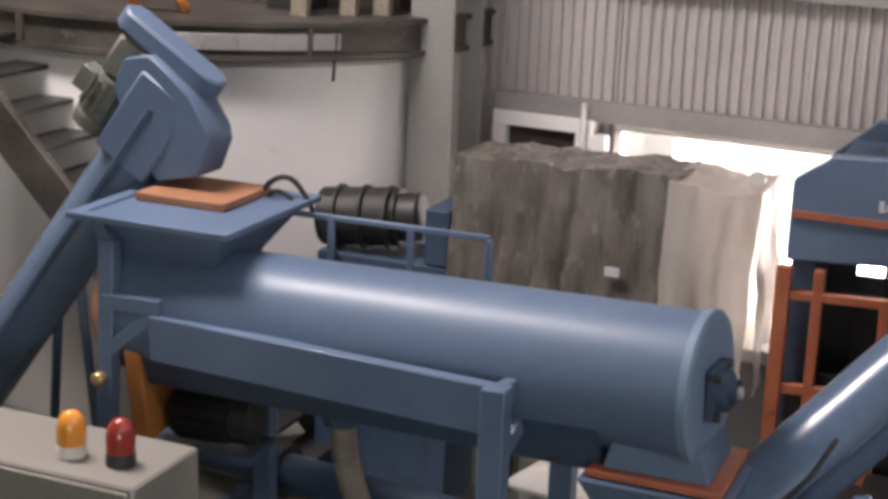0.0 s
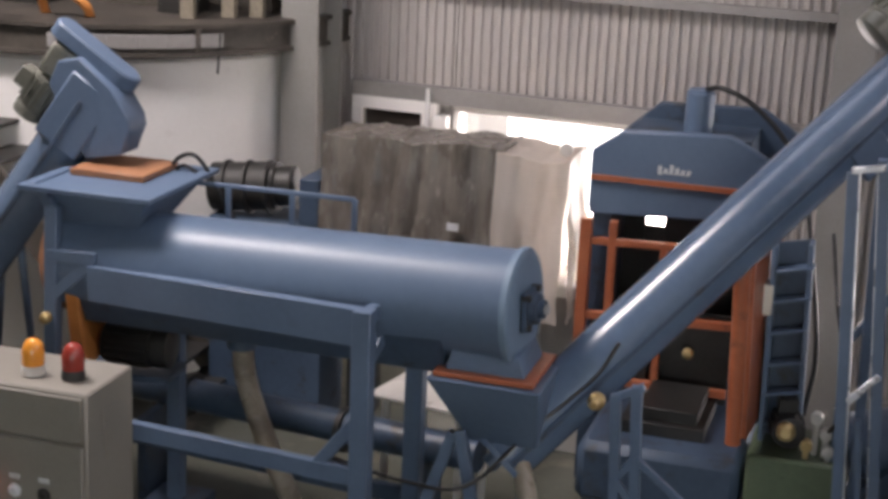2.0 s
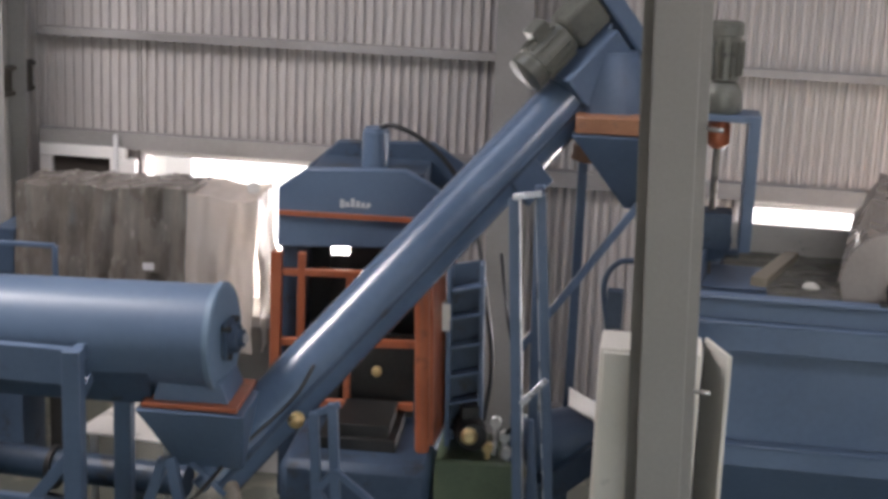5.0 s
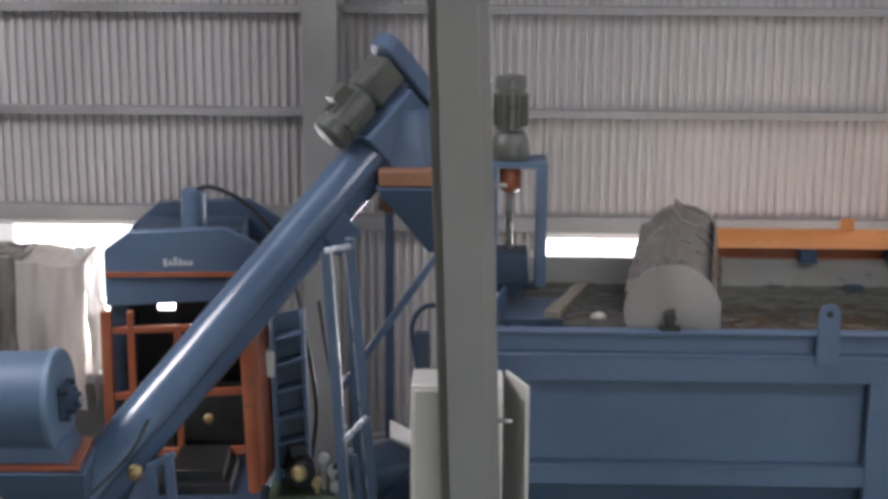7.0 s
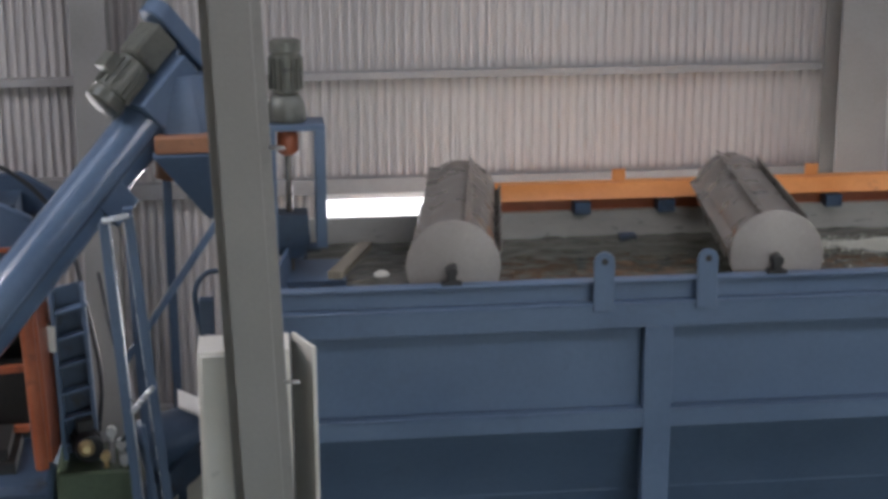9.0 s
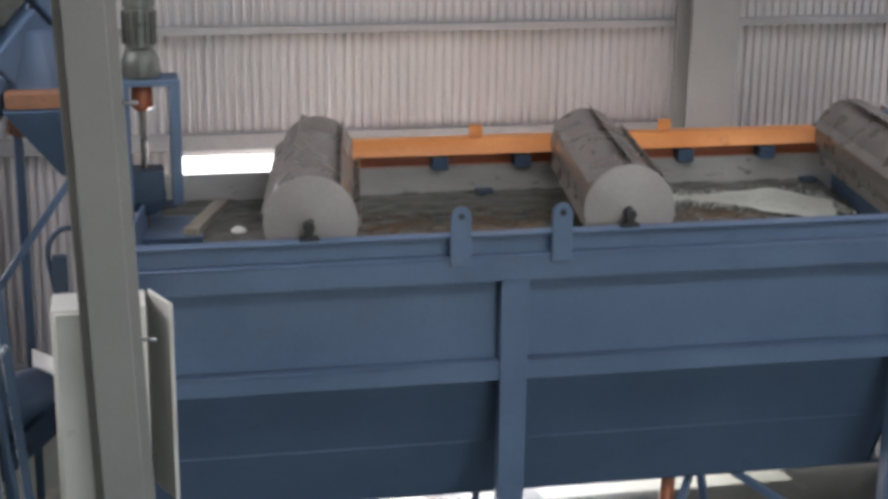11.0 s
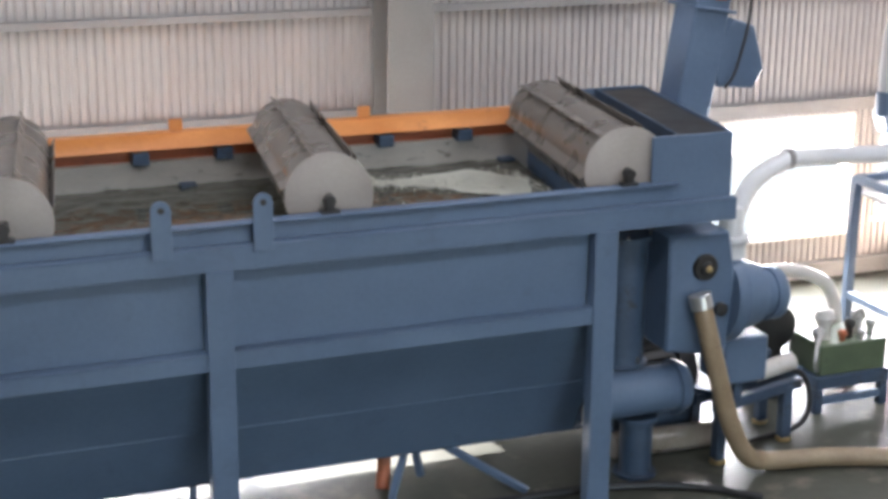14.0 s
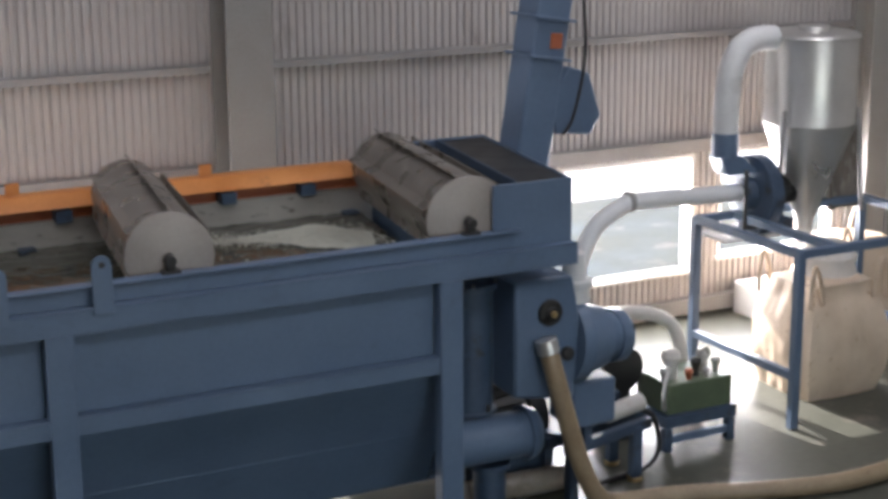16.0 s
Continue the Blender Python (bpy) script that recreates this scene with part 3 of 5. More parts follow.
# inlet hopper under the washer outlet
bm = B()
frustum(bm, ring4(-2.86, -2.5, 8.98, 9.26, 1.08), ring4(-3.06, -2.46, 8.8, 9.37, 1.455))
part("inlet_hopper", bm, M["blue"], conv2, "blue inlet hopper below the orange outlet", 0.006)
bm = B()
q = lo2 - s2 * 0 + a2 * 0.86
hose(bm, [lo2 + V(-0.9, -0.25, -0.06), lo2 + V(-0.45, -0.28, -0.12), lo2 + V(-0.1, -0.3, -0.08), lo2 + a2 * 0.3 + V(0, -0.2, 0), lo2 + a2 * 0.62 + s2 * 0.17 + u2 * 0.05, lo2 + a2 * 0.85 + s2 * 0.165 + u2 * 0.1], 0.012, 8)
part("cable", bm, M["rubber"], conv2, "black cable looped along the tube")
bm = B()
lathe(bm, (-2.21, 9.05, 1.38), (-2.21, 8.9, 1.38), [(0, 0.045), (0.05, 0.045), (0.06, 0.03), (0.1, 0.02)], 14)
part("knob", bm, M["brass"], conv2, "brass fitting")
bm = B()
hose(bm, [(-2.6, 9.05, 0.98), (-2.52, 8.95, 0.8), (-2.46, 8.9, 0.45), (-2.4, 8.88, 0.02)], 0.055, 12)
part("drain_hose", bm, M["clear"], conv2, "cloudy drain hose")
for p, q in (((-2.9, 8.95, 1.14), (-2.68, 8.95, 0.0)), ((-2.62, 9.25, 1.0), (-2.66, 9.4, 0.0)), ((-2.95, 9.0, 1.1), (-3.3, 9.0, 0.05))):
    bm = B()
    bar(bm, p, q, 0.06, 0.06)
    part("foot_leg", bm, M["blue"], conv2)
# trestle in the middle
for p, q in (((-2.147, 9.22, 1.36), (-2.076, 9.22, 0)), ((-2.04, 9.22, 1.42), (-1.965, 9.22, 0))):
    bm = B()
    bar(bm, p, q, 0.056, 0.05)
    part("trestle_leg", bm, M["blue"], conv2)
for p, q in (((-2.17, 9.22, 1.33), (-2.0, 9.22, 1.42)), ((-2.12, 9.21, 0.885), (-2.015, 9.21, 1.03)), ((-2.02, 9.2, 1.03), (-1.25, 9.2, 0.42)), ((-2.12, 9.2, 0.9), (-1.5, 9.2, 0.1)), ((-1.25, 9.2, 0.42), (-1.25, 9.2, 0.0))):
    bm = B()
    bar(bm, p, q, 0.034, 0.04)
    part("trestle_brace", bm, M["blue"], conv2)
# tall stand near the head: angle legs, pale inner flanges paint the sky's reflection
for p, q, sx in (((-1.095, 9.5, 2.6), (-0.935, 9.5, 0), 1), ((-0.945, 9.5, 2.63), (-0.735, 9.5, 0), -1)):
    bm = B()
    bar(bm, p, q, 0.058, 0.012, V(0, 1, 0))
    lg = part("stand_leg", bm, M["blue"], conv2)
    bm = B()
    bar(bm, V(*p) + V(0.03 * sx, 0.045, 0), V(*q) + V(0.03 * sx, 0.045, 0), 0.012, 0.075, V(0, 1, 0))
    part("inner_flange", bm, M["bare"], lg, "inner flange in pale steel for the reflected sky")
for p, q in (((-0.96, 9.8, 2.62), (-0.9, 10.05, 0)),):
    bm = B()
    bar(bm, p, q, 0.055, 0.055)
    part("stand_leg", bm, M["blue"], conv2)
for p, q in (((-0.99, 9.49, 1.4), (-0.85, 9.49, 1.56)), ((-1.1, 9.49, 2.61), (-0.94, 9.49, 2.64))):
    bm = B()
    bar(bm, p, q, 0.03, 0.034)
    part("stand_brace", bm, M["bare"], conv2, "brace in pale steel for the reflected light")
bm = B()
bar(bm, (-0.93, 9.52, 1.3), (-0.83, 9.52, 0.35), 0.03, 0.035)
part("stand_brace", bm, M["blue"], conv2)
bm = B()
k0 = lo2 + a2 * ((hi2 - lo2).length * 0.72)
bar(bm, k0 - u2 * 0.1 + s2 * 0.02 - a2 * 0.1, k0 - u2 * 0.1 + a2 * 0.12 + s2 * 0.02, 0.34, 0.2, u2)
part("saddle", bm, M["blue"], conv2, "blue saddle clamp", 0.008)
bm = B()
frustum(bm, ring4(-0.46, -0.22, 10.25, 10.6, 2.42), ring4(-0.8, -0.06, 10.05, 10.8, 2.88))
part("receiving_hopper", bm, M["blue"], conv2, "", 0.006)
bm = B()
box(bm, -0.78, -0.08, 10.07, 10.78, 2.89, 2.99)
part("orange_collar", bm, M["orange_dull"], conv2, "orange collar on the hopper", 0.006)
for x, y in ((-0.72, 10.72), (-0.12, 10.72), (-0.12, 10.15)):
    bm = B()
    bar(bm, (x, y, 0), (x, y, 2.78), 0.06, 0.06)
    part("hopper_leg", bm, M["blue_dark"], conv2)

# ================= friction washer =================
AL, AR, DR = V(-5.36, 9.28, 1.7), V(-2.615, 9.08, 1.81), 0.294
ax = (AR - AL).normalized()
wash = thing("friction_washer", (-4.0, 9.1, 0), "blue drum washer with feed hopper on a welded stand", "washing machine")
LL = (AR - AL).length
bm = B()
lathe(bm, AL, AR, [(0.06, DR), (LL - 0.05, DR)], 64)
drum = part("drum", bm, M["blue_gloss"], wash, "long glossy blue drum", 0.004)
bm = B()
lathe(bm, AR - ax * 0.05, AR + ax, [(0, DR + 0.014), (0.032, DR + 0.014), (0.04, DR + 0.004), (0.042, DR - 0.03)], 64)
part("end_plate", bm, M["blue_pale"], drum, "paler blue end plate", 0)
bm = B()
sd, up_ = frame_of(ax)
bar(bm, AR, AR + ax * 0.03, 0.2, 0.2)
part("bearing_plate", bm, M["blue_dark"], wash)
bm = B()
lathe(bm, AR + ax * 0.02, AR + ax, [(0, 0.085), (0.05, 0.08), (0.05, 0.05), (0.08, 0.05), (0.06, 0.028), (0.08, 0.028)], 20)
part("bearing", bm, M["blue_dark"], wash, "dark blue bearing housing")
bm = B()
rod(bm, AR + ax * 0.07, AR + ax * 0.115, 0.026, 14)
part("shaft_end", bm, M["steel"], wash, "bright shaft end")
for k in range(4):
    d = sd * math.cos(math.radians(90 * k + 40)) * 0.115 + up_ * math.sin(math.radians(90 * k + 40)) * 0.115
    bm = B()
    rod(bm, AR + d, AR + d + ax * 0.05, 0.02, 8)
    part("bolt", bm, M["dark"], wash)
bm = B()
lathe(bm, AL + ax * 0.0, AR, [(0, DR + 0.02), (0.04, DR + 0.02)], 48)
part("left_flange", bm, M["orange_dull"], wash, "dull orange flange ring")
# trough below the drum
# the drum's shade is put into the trough's darker blue
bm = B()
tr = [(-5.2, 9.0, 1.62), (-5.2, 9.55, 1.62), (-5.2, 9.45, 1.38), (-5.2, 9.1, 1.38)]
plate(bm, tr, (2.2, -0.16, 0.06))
part("trough", bm, M["blue_dark"], wash, "blue trough below the drum, darkened for shade")
# beams
bm = B()
bar(bm, (-5.06, 8.97, 1.655), (-3.37, 8.75, 1.695), 0.07, 0.2)
part("front_beam", bm, M["blue"], wash)
# rear members take the darker blue as painted shade
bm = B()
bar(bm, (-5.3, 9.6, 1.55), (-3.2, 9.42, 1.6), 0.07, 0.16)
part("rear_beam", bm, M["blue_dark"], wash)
for p, q, w in (((-3.36, 8.72, 0), (-3.37, 8.72, 1.8), 0.1), ((-5.36, 9.0, 0), (-5.3, 9.0, 2.06), 0.075), ((-3.3, 9.42, 0), (-3.3, 9.42, 1.6), 0.1), ((-4.93, 9.75, 0), (-4.93, 9.75, 1.5), 0.09)):
    bm = B()
    bar(bm, p, q, w, w)
    part("leg", bm, M["blue"], wash)
for p, q, w in (((-3.37, 8.74, 1.755), (-3.3, 9.2, 1.755), 0.09), ((-3.36, 8.77, 1.5), (-3.31, 9.08, 1.72), 0.07), ((-3.39, 8.74, 1.2), (-3.62, 8.76, 0.9), 0.07), ((-5.32, 8.98, 1.78), (-5.02, 8.97, 1.79), 0.07),
                ((-5.3, 8.98, 1.55), (-5.08, 8.97, 1.74), 0.06), ((-5.3, 9.0, 2.03), (-5.38, 9.02, 2.14), 0.07)):
    bm = B()
    bar(bm, p, q, w * 0.6, w)
    part("brace", bm, M["blue"], wash)
for z, yo, h in ((0.84, 0.0, 0.1), (0.34, -0.02, 0.09)):
    bm = B()
    bar(bm, (-5.5, 9.0 + yo, z), (-3.34, 8.73 + yo, z + 0.04), 0.06, h)
    part("front_rail", bm, M["blue"], wash)
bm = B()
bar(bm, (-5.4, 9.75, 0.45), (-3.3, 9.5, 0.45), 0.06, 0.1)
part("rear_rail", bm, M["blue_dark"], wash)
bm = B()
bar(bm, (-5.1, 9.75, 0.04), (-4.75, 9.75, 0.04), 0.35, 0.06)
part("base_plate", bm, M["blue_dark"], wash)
# hopper
bm = B()
frustum(bm, ring4(-5.28, -4.86, 9.12, 9.45, 1.9), ring4(-5.45, -4.74, 9.0, 9.78, 2.14))
part("feed_hopper", bm, M["blue"], wash, "blue square feed hopper", 0.005)
bm = B()
for x0, x1, y0, y1 in ((-5.5, -4.69, 8.95, 9.02), (-5.5, -4.69, 9.76, 9.83), (-5.5, -5.43, 9.02, 9.76), (-4.76, -4.69, 9.02, 9.76)):
    box(bm, x0, x1, y0, y1, 2.135, 2.165)
part("hopper_flange", bm, M["blue"], wash, "", 0.003)
bm = B()
box(bm, -5.43, -4.76, 9.02, 9.76, 2.145, 2.155)
part("hopper_lid", bm, M["blue"], wash)
bm = B()
box(bm, -5.38, -4.92, 9.32, 9.76, 2.157, 2.195)
part("throat_flange", bm, M["orange_dull"], wash, "orange throat flange on the hopper")
# outlet under the right end
bm = B()
frustum(bm, ring4(-2.98, -2.56, 8.88, 9.28, 1.49), ring4(-2.95, -2.6, 8.9, 9.26, 1.6))
part("outlet", bm, M["blue"], wash)
bm = B()
box(bm, -3.03, -2.5, 8.83, 9.34, 1.462, 1.49)
part("outlet_flange", bm, M["orange_rust"], wash, "orange outlet flange")
# drive
motor_unit(wash, V(-5.16, 9.3, 1.2), V(1, 0.1, 0), 0.12, 0.42, "dark")
bm = B()
plate(bm, [(-5.26, 9.02, 1.56), (-5.26, 9.34, 1.56), (-5.26, 9.42, 1.14), (-5.26, 9.1, 1.08)], (0.09, 0, 0))
part("belt_guard", bm, M["orange"], wash, "orange belt guard", 0.01)
bm = B()
bar(bm, (-5.3, 9.35, 1.02), (-4.75, 9.4, 1.02), 0.3, 0.04)
part("motor_shelf", bm, M["blue_dark"], wash)
bm = B()
hose(bm, [(-4.3, 9.3, 1.36), (-4.27, 9.3, 1.1), (-4.16, 9.32, 0.75), (-4.0, 9.36, 0.35), (-3.9, 9.4, 0.06)], 0.062, 14)
part("drain_pipe", bm, M["clear"], wash, "tan cloudy drain pipe")
bm = B()
rod(bm, (-4.3, 9.3, 1.5), (-4.3, 9.3, 1.28), 0.085, 18)
part("drain_collar", bm, M["blue_dark"], wash)
bm = B()
lathe(bm, (-5.33, 8.96, 1.42), (-5.33, 8.8, 1.42), [(0, 0.035), (0.04, 0.035), (0.05, 0.02)], 12)
part("valve", bm, M["brass"], wash, "brass valve")
# guard rail behind the drum
rail = thing("guard_rail", (-4.4, 9.75, 0), "thin blue tubular guard rail behind the drum", "railing")
for p, q in (((-5.0, 9.72, 2.09), (-3.8, 9.72, 2.1)), ((-5.0, 9.72, 1.72), (-3.8, 9.72, 1.73))):
    bm = B()
    bar(bm, p, q, 0.026, 0.026)
    part("rail", bm, M["blue"], rail)
for x in (-4.58, -4.18, -3.8):
    bm = B()
    bar(bm, (x, 9.72, 1.52), (x, 9.72, 2.1), 0.03, 0.03)
    bar(bm, (x, 9.72, 1.54), (x, 9.46 - (x + 4.2) * 0.0857, 1.565), 0.03, 0.03)
    part("post", bm, M["blue"], rail)
bm = B()
hose(bm, [(-4.98, 9.72, 2.1), (-4.9, 9.7, 2.22), (-4.8, 9.7, 2.26), (-4.72, 9.72, 2.18), (-4.6, 9.75, 1.95), (-4.5, 9.78, 1.8)], 0.014, 8)
hose(bm, [(-4.95, 9.72, 2.1), (-4.86, 9.7, 2.19), (-4.74, 9.7, 2.14)], 0.012, 8)
single("cable_loop", bm, M["rubber"], (-4.8, 9.7, 2.1), "dark cable looped over the guard rail", "cable")

# lying pipes and scrap beneath
run = thing("pipe_run", (-4.3, 9.9, 0), "dark blue pipe on low feet behind the washer", "pipe")
bm = B()
rod(bm, (-5.6, 10.15, 0.62), (-3.0, 9.75, 0.66), 0.1, 18)
part("pipe", bm, M["blue_dark"], run)
for x in (-5.2, -3.4):
    bm = B()
    box(bm, x, x + 0.06, 9.75, 10.15, 0, 0.55)
    part("foot", bm, M["blue_dark"], run)
for x in (-5.0, -3.9):
    bm = B()
    lathe(bm, (x, 10.06 - (x + 5.0) * 0.154, 0.629), (x + 1, 9.906 - (x + 5.0) * 0.154, 0.644), [(0, 0.14), (0.04, 0.14)], 20)
    part("pipe_flange", bm, M["dark"], run)
bm = B()
plate(bm, [(-3.75, 9.9, 0.86), (-3.1, 9.75, 0.88), (-3.0, 10.25, 0.9), (-3.6, 10.5, 0.88)], (0, 0, 0.02))
for x, y in ((-3.65, 9.95), (-3.15, 9.83), (-3.1, 10.2), (-3.55, 10.4)):
    bar(bm, (x, y, 0), (x, y, 0.87), 0.04, 0.04)
single("sheet_table", bm, M["film"], (-3.4, 10.1, 0), "low table with a bright plastic sheet under the drum", "table")

# ================= control cabinet =================
cab = thing("control_cabinet", (-5.3, 8.35, 0), "beige steel control cabinet with lit push buttons", "cabinet")
bm = B()
box(bm, -6.35, -4.62, 8.13, 8.62, 0.0, 1.35)
part("body", bm, M["beige"], cab, "", 0.012)
for x0, x1, z0, z1 in ((-6.33, -4.64, 1.09, 1.33), (-6.33, -5.47, 0.08, 1.07), (-5.46, -4.64, 0.08, 1.07)):
    bm = B()
    box(bm, x0, x1, 8.112, 8.132, z0, z1)
    part("door", bm, M["beige"], cab, "", 0.006)
for x, m in ((-5.2, "lit_red"), (-5.03, "ink"), (-4.86, "dark")):
    bm = B()
    lathe(bm, (x, 8.112, 0.78), (x, 8.0, 0.78), [(0, 0.038), (0.012, 0.038), (0.012, 0.028), (0.03, 0.024)], 16)
    part("push_button", bm, M[m], cab, "lit red push button" if m == "lit_red" else "")
    bm = B()
    box(bm, x - 0.03, x + 0.03, 8.106, 8.112, 0.845, 0.87)
    part("name_plate", bm, M["ink"], cab, "", 0)
bm = B()
box(bm, -4.62, -4.615, 8.3, 8.48, 0.95, 1.22)
part("side_plate", bm, M["beige"], cab, "", 0)


def beacon(x, y, m, label):
    th = thing("warning_light", (x, y, 1.35), label, "warning light", "warning lights on the cabinet")
    bm = B()
    lathe(bm, (x, y, 1.352), (x, y, 2), [(0, 0.062), (0.05, 0.06), (0.055, 0.05)], 20)
    part("base", bm, M["film"] if m == "amber" else M["dark"], th)
    bm = B()
    lathe(bm, (x, y, 1.406), (x, y, 2), [(0, 0.058), (0.07, 0.06), (0.11, 0.05), (0.135, 0.03), (0.142, 0.008)], 20)
    part("dome", bm, M[m], th, "ribbed plastic dome", 0)


beacon(-5.02, 8.3, "amber", "amber domed warning light on the cabinet top")
beacon(-4.8, 8.32, "red", "dark red domed warning light on the cabinet top")

# ================= covered machine =================
mach = thing("covered_machine", (-3.8, 11.9, 0), "machine wrapped in a dusty grey plastic cover", "machine")
bm = B()
box(bm, -4.5, -3.1, 11.46, 11.85, 0.5, 2.02)
part("body", bm, M["film"], mach, "pale machine body", 0.02)
for x in (-4.4, -3.1):
    for y in (11.52, 11.8):
        bm = B()
        box(bm, x - 0.06, x + 0.06, y - 0.06, y + 0.06, 0, 0.5)
        part("foot", bm, M["dark"], mach)


def drape(bm, x0, x1, y0, y1, zt, zb, nx, seed, lean=0.0):
    """A cover that hangs over a box, with folds and creases: front, top and back in one skin."""
    prof = []
    for k in range(15):
        prof.append((y0, zb + (zt - zb) * k / 14, 1))
    for k in range(1, 11):
        prof.append((y0 + (y1 - y0) * k / 10, zt, 0))
    for k in range(1, 8):
        prof.append((y1, zt - (zt - zb) * k / 7, 2))
    grid = []
    for i in range(nx + 1):
        x = x0 + (x1 - x0) * i / nx
        col = []
        for j, (y, z, face) in enumerate(prof):
            f = noise.noise(V(x * 6.0, z * 1.1 + y, seed)) * 0.06 + noise.noise(V(x * 17, z * 2.6 + y * 3, seed + 3)) * 0.018 + noise.noise(V(x * 3 + z * 5, z * 4 + y * 4, seed + 8)) * 0.022
            hang = (zt - z) / (zt - zb) if face != 0 else 0
            dy = (-1 if face == 1 else 1 if face == 2 else 0) * (abs(f) * 1.2 + 0.1 * hang)
            dz = (f * 0.5 + 0.006 * math.sin(x * 9 + seed) + lean * (x - x0)) if face == 0 or z > zt - 0.02 else 0
            dx = noise.noise(V(x * 2, z * 3, seed + 5)) * 0.02
            col.append(bm.verts.new((x + dx, y + dy, z + dz)))
        grid.append(col)
    for a, b in zip(grid, grid[1:]):
        for j in range(len(prof) - 1):
            bm.faces.new((a[j], b[j], b[j + 1], a[j + 1]))


bm = B()
drape(bm, -4.64, -3.38, 11.4, 11.9, 2.09, 0.95, 80, 2.3, 0.015)
part("cover", bm, M["tarp"], mach, "wrinkled dusty grey cover", 0)
bm = B()
drape(bm, -3.42, -2.93, 11.38, 11.9, 2.1, 1.0, 26, 7.7, -0.01)
nr = 16
end = [[bm.verts.new((-2.93 + 0.05 * (1 - k / nr) + 0.03 * noise.noise(V(j * 0.5, k * 0.35, 3)), 11.3 + 0.66 * j / nr - 0.08 * (k / nr) * (1 - 2 * j / nr) * -1, 1.0 + 1.1 * k / nr)) for j in range(nr + 1)] for k in range(nr + 1)]
for k in range(nr):
    for j in range(nr):
        bm.faces.new((end[k][j], end[k][j + 1], end[k + 1][j + 1], end[k + 1][j]))
part("film_cover", bm, M["thin_film"], mach, "milky plastic film end", 0)
bm = B()
lathe(bm, (-2.98, 11.45, 2.14), (-2.98, 11.49, 2.14), [(0, 0.045), (0.03, 0.045)], 16)
part("lifting_lug", bm, M["film"], mach)
bm = B()
box(bm, -3.72, -3.64, 11.29, 11.3, 1.55, 1.6)
part("label", bm, M["ink"], mach, "", 0)
bench = thing("work_bench", (-2.85, 11.9, 0), "bench with bright white sheets beside the covered machine", "bench")
bm = B()
box(bm, -3.15, -2.72, 11.5, 12.6, 1.12, 1.2)
part("white_sheet", bm, M["white"], bench, "thick white sheet", 0.01)
bm = B()
box(bm, -3.12, -2.74, 11.55, 12.55, 0.0, 1.12)
part("base", bm, M["plaster"], bench)
bm = B()
hose(bm, [(-2.9, 12.6, 1.25), (-2.83, 12.6, 1.5), (-2.78, 12.6, 1.62)], 0.08, 10)
single("rolled_sheet", bm, M["film"], (-2.85, 12.6, 1.2), "rolled plastic sheet standing on the bench", "roll")

# dark blower behind the hopper
blw = thing("motor_block", (-5.1, 11.5, 0), "dark ribbed motor block on a blue base behind the washer", "motor")
bm = B()
lathe(bm, (-5.5, 11.45, 1.62), (-4.85, 11.5, 1.68), [(0, 0.1), (0.02, 0.17), (0.5, 0.17), (0.5, 0.14), (0.62, 0.14)], 22)
part("body", bm, M["dark"], blw)
for t in (0.12, 0.28, 0.44):
    bm = B()
    lathe(bm, (-5.5 + t, 11.45, 1.62 + t * 0.09), (-4.5 + t, 11.53, 1.71 + t * 0.09), [(0, 0.19), (0.025, 0.19)], 22)
    part("rib", bm, M["dark"], blw)
bm = B()
box(bm, -5.45, -4.6, 11.3, 11.75, 0.0, 1.45)
part("base", bm, M["blue_dark"], blw, "darker blue base")
bm = B()
box(bm, -4.78, -4.64, 11.3, 11.7, 1.46, 1.78)
part("housing", bm, M["blue_dark"], blw)
# ================= baling press =================
press = thing("baling_press", (-2.1, 11.0, 0), "blue hydraulic baling press with orange doors", "baling press")
PY = 10.9
bm = B()
plate(bm, [(-2.7, PY, 1.88), (-1.64, PY, 1.93), (-1.64, PY, 2.32), (-1.87, PY, 2.44), (-2.52, PY, 2.41), (-2.7, PY, 2.28)], (0, 0.1, 0))
part("crown", bm, M["blue"], press, "blue crown plate", 0.008)
bm = B()
plate(bm, [(-2.62, 11.5, 1.9), (-1.5, 11.5, 1.95), (-1.5, 11.5, 2.36), (-1.75, 11.5, 2.52), (-2.4, 11.5, 2.5), (-2.62, 11.5, 2.3)], (0, 0.08, 0))
part("rear_crown", bm, M["blue_dark"], press, "", 0.008)
bm = B()
box(bm, -2.5, -1.75, 11.0, 11.5, 2.2, 2.4)
part("crosshead", bm, M["blue_dark"], press)
bm = B()
bar(bm, (-2.69, PY - 0.012, 2.115), (-1.66, PY - 0.012, 2.115), 0.02, 0.032)
part("stripe", bm, M["orange_rust"], press, "orange stripe across the crown", 0)
# brand mark as plain strokes
bm = B()
for k, (dx, h) in enumerate(((0, 0.05), (0.035, 0.035), (0.07, 0.06), (0.105, 0.045), (0.14, 0.035), (0.175, 0.035))):
    box(bm, -2.285 + dx, -2.26 + dx, PY - 0.006, PY - 0.002, 2.185 - (0.015 if k == 0 else 0), 2.185 + h - 0.01)
box(bm, -2.285, -2.09, PY - 0.006, PY - 0.002, 2.178, 2.184)
part("brand_mark", bm, M["ink"], press, "pale strokes of a brand mark", 0)
bm = B()
lathe(bm, (-2.09, 11.1, 2.38), (-2.09, 11.1, 3), [(0, 0.09), (0.28, 0.09), (0.28, 0.075), (0.3, 0.075)], 24)
part("ram_cylinder", bm, M["blue"], press, "blue hydraulic cylinder")
bm = B()
